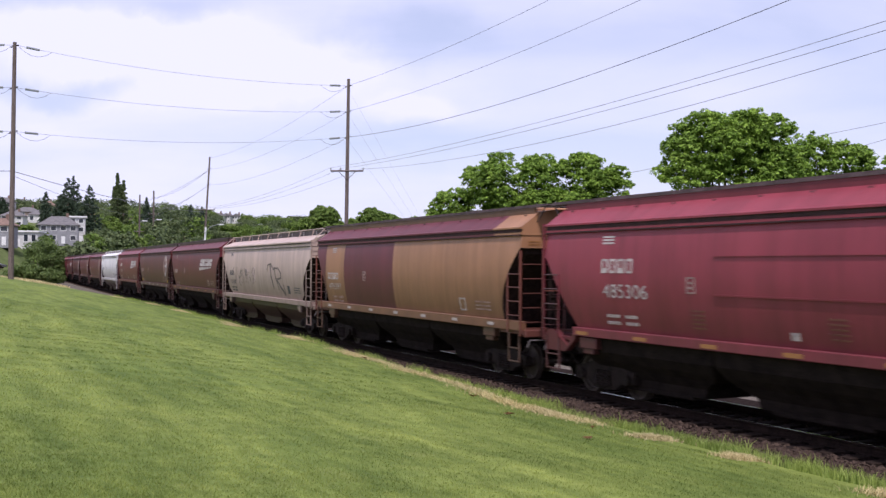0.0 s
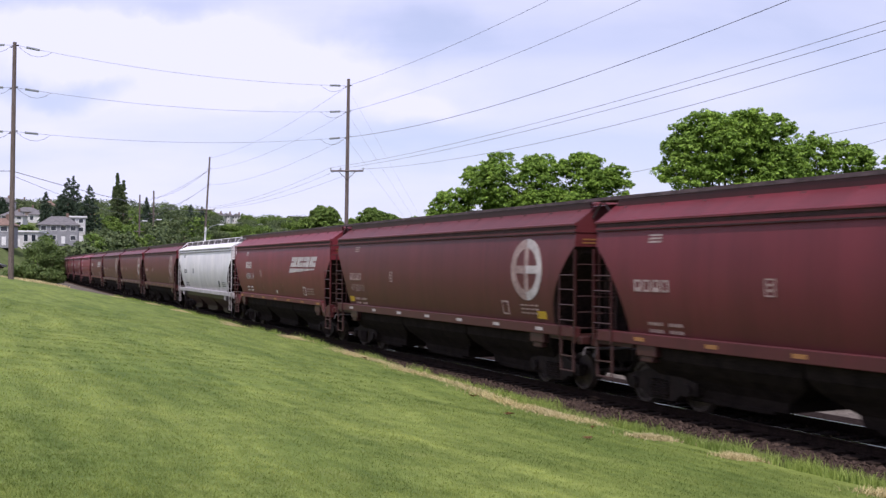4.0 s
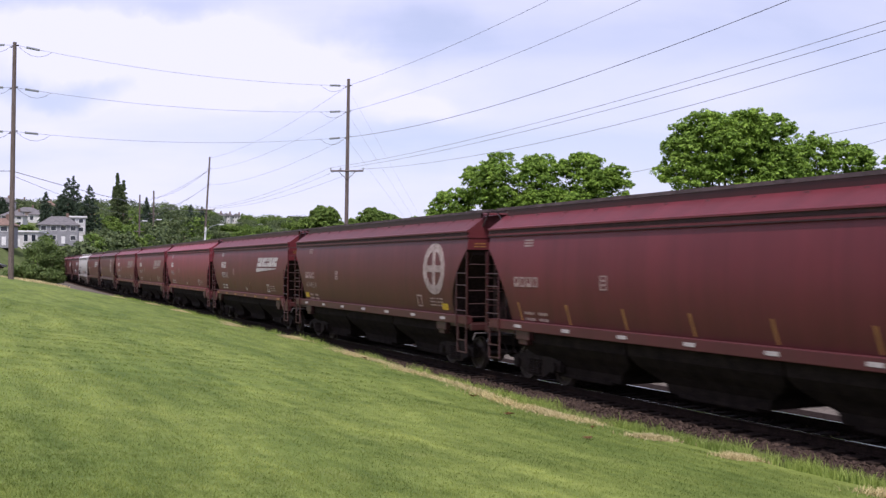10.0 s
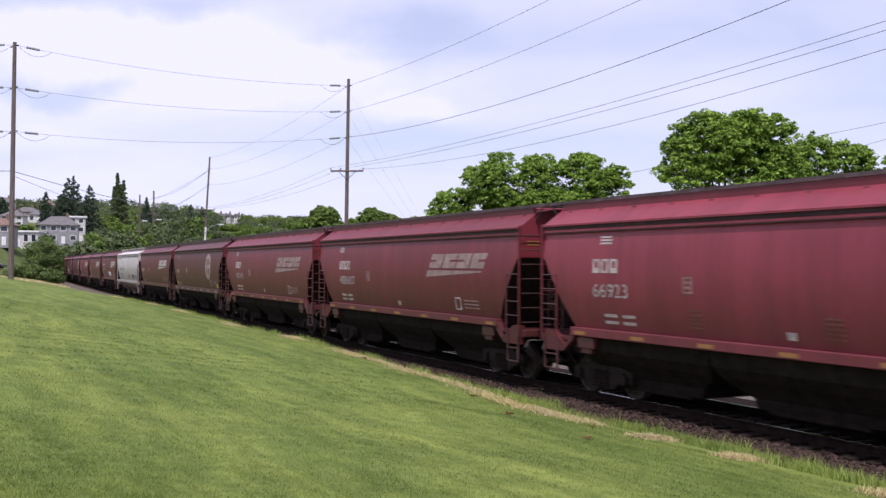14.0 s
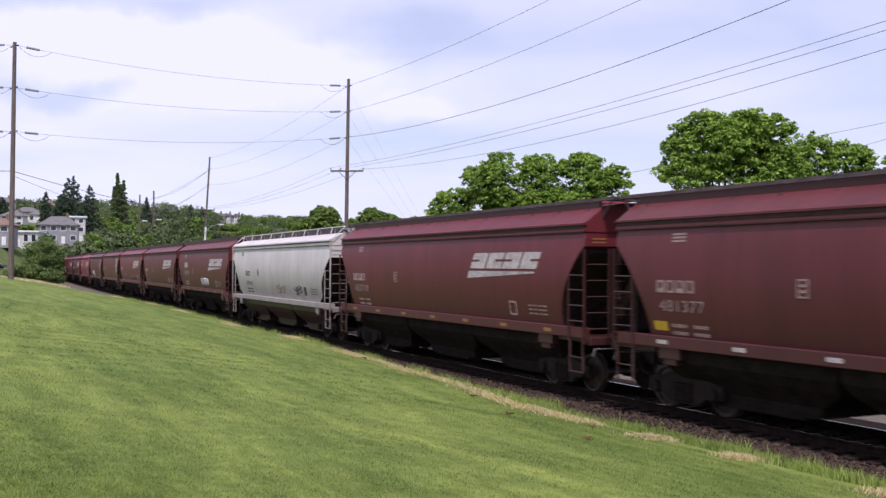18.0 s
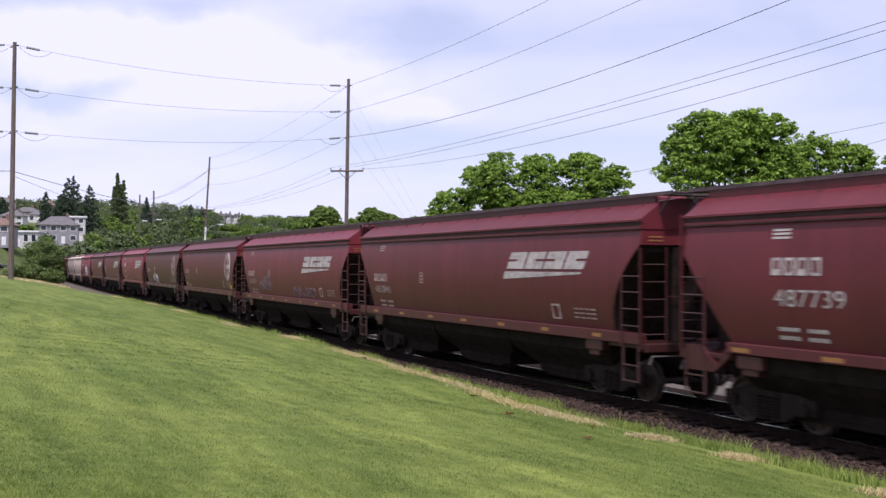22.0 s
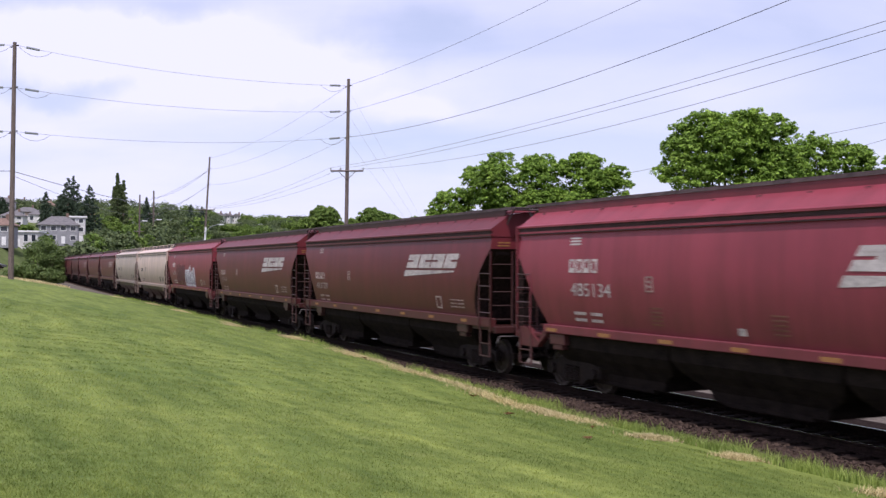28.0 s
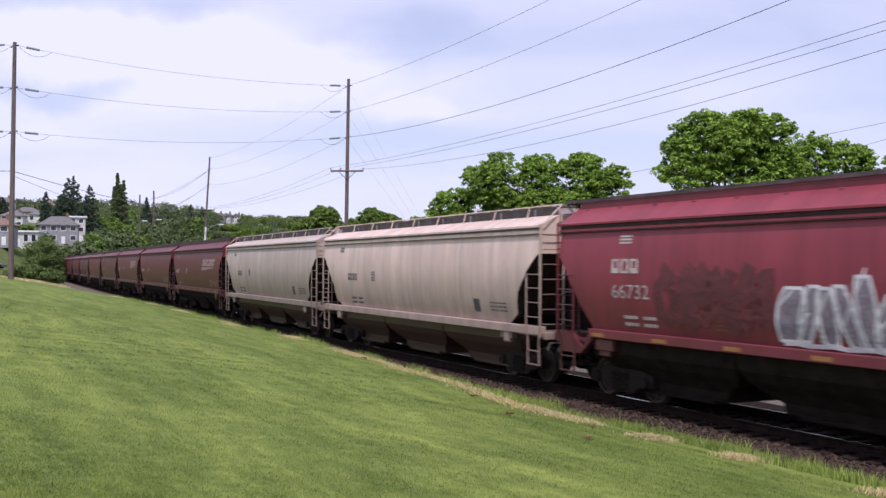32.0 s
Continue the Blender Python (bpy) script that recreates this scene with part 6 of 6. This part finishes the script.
def houses():
    def put(px, py, *rest, **kw):
        b, e = bearing(px), (470.0 - py) / 1818.6
        d = on_hill(b, e, kw.pop("near", 212.0))
        house(b * d, d, *rest, **kw)
    put(104, 433, 10.5, 9, 5.4, 2.6, M_SIDING["grey"], M_SHINGLE, 18, 2, 4, "large grey sided house with a shingled hip roof")
    put(136, 436, 4.6, 6, 7.6, 1.0, M_SIDING["white"], M_SHINGLE, 18, 3, 2, "narrow grey and white house tower", flat=True)
    put(38, 440, 9.5, 7, 3.8, 1.5, M_SIDING["white"], M_SHINGLE, 8, 1, 5, "low modern house with a white flat roof", flat=True)
    put(2, 440, 6, 6, 5.0, 1.8, M_SIDING["grey"], M_BROWNROOF, 6, 2, 2, "grey house with a brown shingled roof")
    put(48, 392, 9, 7, 3.6, 2.0, M_SIDING["tan"], M_SHINGLE, 12, 1, 4, "tan house with a grey roof on the hill")
    put(72, 398, 8, 7, 3.6, 2.0, M_SIDING["white"], M_SHINGLE, 4, 1, 3, "white house with a grey roof on the hill")
    put(6, 388, 8, 7, 6.5, 2.0, M_SIDING["white"], M_SHINGLE, 10, 2, 3, "white two-storey house on the hill")
    put(160, 400, 9, 7, 3.6, 2.2, M_SIDING["tan"], M_BROWNROOF, 20, 1, 3, "tan house with a brown roof among trees")
    put(35, 368, 8, 7, 3.8, 2.2, M_SIDING["grey"], M_SHINGLE, 10, 1, 3, "grey house on the upper hill")
    put(82, 368, 8, 7, 3.8, 2.2, M_SIDING["tan"], M_BROWNROOF, 10, 1, 3, "tan house on the upper hill")
    put(218, 410, 13, 7, 2.6, 1.9, M_SIDING["grey"], M_SLATE, 14, 1, 4, "long low house with a slate grey roof", near=268.0)
    put(24, 404, 8, 7, 4.2, 1.9, M_SIDING["white"], M_SHINGLE, 8, 2, 3, "white house with a grey roof among gardens")
    put(118, 404, 7, 7, 3.6, 1.9, M_SIDING["tan"], M_BROWNROOF, 14, 1, 3, "tan house with a brown roof behind the grey house", near=250.0)
    for i, px in enumerate((387, 403, 419)):
        put(px, 394 - i % 2, 4.6, 6, 4.0, 1.7, M_SIDING["white"], M_SHINGLE, 10 * i - 20, 2, 3, "small white house on the distant ridge", near=440.0)


houses()

# ---- grass, straw and stones ----


def blade_field(name, spots, material, h0, h1, width, rng, words, lean=0.5, grow=None):
    """Single bent blades, two faces each."""
    n = len(spots)
    p = np.array(spots)
    a = rng.uniform(0, 2 * math.pi, n)
    g = np.ones(n) if grow is None else np.array(grow)
    h = rng.uniform(h0, h1, n) * g ** 0.35
    la = rng.uniform(0, 2 * math.pi, n)
    ln = h * rng.uniform(0.1, lean, n)
    u = np.stack([np.cos(a), np.sin(a), np.zeros(n)], 1) * (width * g * rng.uniform(0.7, 1.3, n))[:, None]
    tip = np.stack([np.cos(la) * ln, np.sin(la) * ln, h], 1)
    midp = tip * np.array([0.35, 0.35, 0.6])
    v = np.stack([p - u, p + u, p + midp + u * 0.7, p + midp - u * 0.7, p + tip], 1).reshape(-1, 3)
    me = bpy.data.meshes.new(name)
    base = np.arange(n) * 5
    loops = np.stack([base, base + 1, base + 2, base + 3, base + 3, base + 2, base + 4], 1).ravel()
    starts = np.stack([np.arange(n) * 7, np.arange(n) * 7 + 4], 1).ravel()
    me.vertices.add(n * 5); me.vertices.foreach_set("co", v.ravel())
    me.loops.add(n * 7); me.loops.foreach_set("vertex_index", loops)
    me.polygons.add(n * 2); me.polygons.foreach_set("loop_start", starts)
    me.update(); me.validate()
    return tagged(link(name, me, material), words, "grass", kind="stuff")


def verges():
    rng = np.random.default_rng(3)
    rnd = random.Random(9)
    tall, straw, short = [], [], []
    for k in range(2500):
        st = rnd.uniform(-70, 15)
        if noise.noise(Vector((st * 0.45, 3.0, 0))) + 0.45 < rnd.random() * 0.8:
            continue
        lt = lawn_edge(st) - 0.92 + rnd.gauss(0, 0.34)
        for q in range(rnd.randint(25, 70)):
            s, lat = st + rnd.gauss(0, 0.13), lt + rnd.gauss(0, 0.11)
            if lat < 1.95:
                continue
            x, y, th = on_track(s, lat)
            tall.append((x, y, ground_z(s, lat) + 0.05 * noise.noise(Vector((x * 0.3, y * 0.3, 0))) - 0.03))
    blade_field("tall_grass", tall, M_BLADE, 0.07, 0.28, 0.007, rng, "unmown tufts of bright green grass along the ballast", 0.8)
    patches = ((-66, -62), (-50, -46), (-38, -35), (-26, -22), (-15.5, -13), (-9.0, -5.5), (-5.0, -1.2), (-2.5, 2.5), (1.2, 4.6), (2.0, 3.8), (2.5, 5.0), (6.7, 7.2), (8.7, 9.2), (11.7, 12.3))
    while len(straw) < 22000:
        a, b = rnd.choice(patches)
        s = rnd.gauss((a + b) / 2, (b - a) / 3.6)
        lat = lawn_edge(s) + 0.02 + rnd.gauss(0, 0.20) + 0.16 * math.sin(s * 1.3)
        x, y, th = on_track(s, lat)
        straw.append((x, y, ground_z(s, lat) + 0.05 * noise.noise(Vector((x * 0.3, y * 0.3, 0))) - 0.02))
    blade_field("dry_grass", straw, M_STRAW, 0.03, 0.11, 0.009, rng, "dry straw-coloured grass at the lawn's edge", 1.6)
    mound, size = [], []
    while len(mound) < 8000:
        s = rnd.uniform(-165, -105)
        lat = lawn_edge(s) + abs(rnd.gauss(0, 2.4))
        x, y, th = on_track(s, lat)
        mound.append((x, y, ground_z(s, lat) + 0.05 * noise.noise(Vector((x * 0.3, y * 0.3, 0))) - 0.03)); size.append(rnd.uniform(4, 8))
    blade_field("dry_grass", mound, M_STRAW, 0.06, 0.16, 0.010, rng, "dry straw-coloured grass on the far crest of the lawn", 1.4, size)
    grow = []
    while len(short) < 215000:
        d = 6.2 * (72.0 / 6.2) ** (rnd.random() ** 1.3)
        b = rnd.uniform(-0.47, 0.47)
        x, y = b * d, d
        s, lat = along_ground(x, y)
        if lat < lawn_edge(s) + 0.1:
            continue
        short.append((x, y, ground_z(s, lat) + 0.05 * noise.noise(Vector((x * 0.3, y * 0.3, 0))) - 0.005)); grow.append(max(1.0, min(2.0, d / 12.0)))
    blade_field("lawn_grass", short, M_TURF, 0.016, 0.034, 0.0036, rng, "short mown green lawn grass", 1.5, grow)


def stones():
    rnd = random.Random(21)
    verts, faces = [], []
    cube = ((-1, -1, -1), (1, -1, -1), (1, 1, -1), (-1, 1, -1), (-1, -1, 1), (1, -1, 1), (1, 1, 1), (-1, 1, 1))
    quads = ((3, 2, 1, 0), (4, 5, 6, 7), (0, 1, 5, 4), (1, 2, 6, 5), (2, 3, 7, 6), (3, 0, 4, 7))
    for k in range(14000):
        s = rnd.uniform(-45, 16)
        lat = rnd.choice((rnd.uniform(1.2, 2.5), rnd.uniform(1.3, 2.4), rnd.uniform(-3.0, 1.1)))
        x, y, th = on_track(s, lat)
        z = ground_z(s, lat) + 0.01
        r = rnd.uniform(0.018, 0.045)
        q = Euler((rnd.uniform(0, 6), rnd.uniform(0, 6), rnd.uniform(0, 6))).to_matrix()
        b = len(verts)
        for c in cube:
            verts.append(Vector((x, y, z)) + q @ Vector((c[0] * r * rnd.uniform(0.5, 1.1), c[1] * r * rnd.uniform(0.5, 1.1), c[2] * r * rnd.uniform(0.4, 0.9))))
        faces += [tuple(b + i for i in f) for f in quads]
    me = bpy.data.meshes.new("ballast_stones")
    me.from_pydata(verts, [], faces)
    tagged(link("ballast_stones", me, M_STONE), "loose grey-brown crushed ballast stones", "ballast", kind="stuff")


verges()
stones()


def parked_car(x, y, turn):
    car = new("parked_car"); car.location = (x, y, ground_at(x, y)); car.rotation_euler.z = radians(turn)
    bm = bmesh.new()
    prism(bm, [(-2.2, 0.35), (2.2, 0.35), (2.25, 0.75), (1.3, 0.92), (-2.1, 0.95), (-2.25, 0.7)], -0.88, 0.88)
    bmesh.ops.bevel(bm, geom=list(bm.edges), offset=0.06, segments=2, affect="EDGES")
    part("body", fixed(bm), M_DARKMARK, car)
    bm = bmesh.new()
    prism(bm, [(-1.9, 0.93), (1.2, 0.93), (0.5, 1.42), (-1.3, 1.45)], -0.78, 0.78)
    bmesh.ops.bevel(bm, geom=list(bm.edges), offset=0.06, segments=2, affect="EDGES")
    part("cabin", fixed(bm), M_PANE, car, "dark glazed cabin")
    bm = bmesh.new(); rod(bm, (0, -0.1, 0), (0, 0.1, 0), 0.33, n=14)
    repeat(part("wheel", bm, M_STEEL, car), [(-1.35, -0.8, 0.33), (1.35, -0.8, 0.33), (-1.35, 0.8, 0.33), (1.35, 0.8, 0.33)])
    tagged(car, "dark parked car beyond the lawn's crest", "car")


parked_car(-92.5, 212.0, 12)


def litter():
    rnd = random.Random(17)
    for b, d, r in ((0.03, 22.5, 0.10), (0.064, 19.2, 0.12), (0.141, 16.2, 0.11), (-0.075, 30.0, 0.10), (0.146, 18.4, 0.08)):
        x, y = b * d, d
        s, lat = along_ground(x, y)
        bm = bmesh.new()
        n = 9
        ring = [bm.verts.new((r * rnd.uniform(0.5, 1.2) * math.cos(6.283 * k / n), 0.8 * r * rnd.uniform(0.5, 1.2) * math.sin(6.283 * k / n), 0.02 + 0.03 * rnd.random())) for k in range(n)]
        c = bm.verts.new((0, 0, 0.0))
        for k in range(n):
            bm.faces.new((ring[k], ring[(k + 1) % n], c))
        bmesh.ops.solidify(bm, geom=list(bm.faces), thickness=0.006)
        ob = obj("dead_leaf", fixed(bm), M_STRAW_LEAF)
        ob.location = (x, y, ground_z(s, lat) + 0.03)
        tagged(ob, "withered brown leaf lying on the lawn", "leaf", "dead leaves on the lawn")


M_STRAW_LEAF = two_tone("withered_leaf", (0.14, 0.07, 0.03), (0.26, 0.14, 0.06), 8.0, 0.9)
litter()


# ---- movement ----
def motions():
    for car, rear, spec in zip(WAGONS, REAR, CARS):
        hb = BODY_LEN[spec[0]] / 2
        rows = []
        for k in range(33):
            s = SPEED * k - rear + hb
            xa, ya, _ = on_track(s + 6.4)
            xb, yb, _ = on_track(s - 6.4)
            rows.append((float(k), pose((xa + xb) / 2, (ya + yb) / 2, 0, 0, 0, math.degrees(math.atan2(ya - yb, xa - xb)))))
        walk(car, rows)
    # all wheelsets roll alike: one turning, shared by all
    sets = [o for car in WAGONS for o in car.children_recursive if o.name.split(".")[0] == "wheelset"]
    turn = math.degrees(SPEED / FPS / R_WHEEL)
    walk(sets[0], [(k / FPS, pose(0, 0, 0, 0, (turn * k) % 360.0, 0)) for k in range(32 * FPS + 1)])
    keyed = sets[0].animation_data
    for ob in sets[1:]:
        ob.rotation_mode = "QUATERNION"
        own = ob.animation_data_create()
        own.action = keyed.action
        own.action_slot = keyed.action_slot


motions()
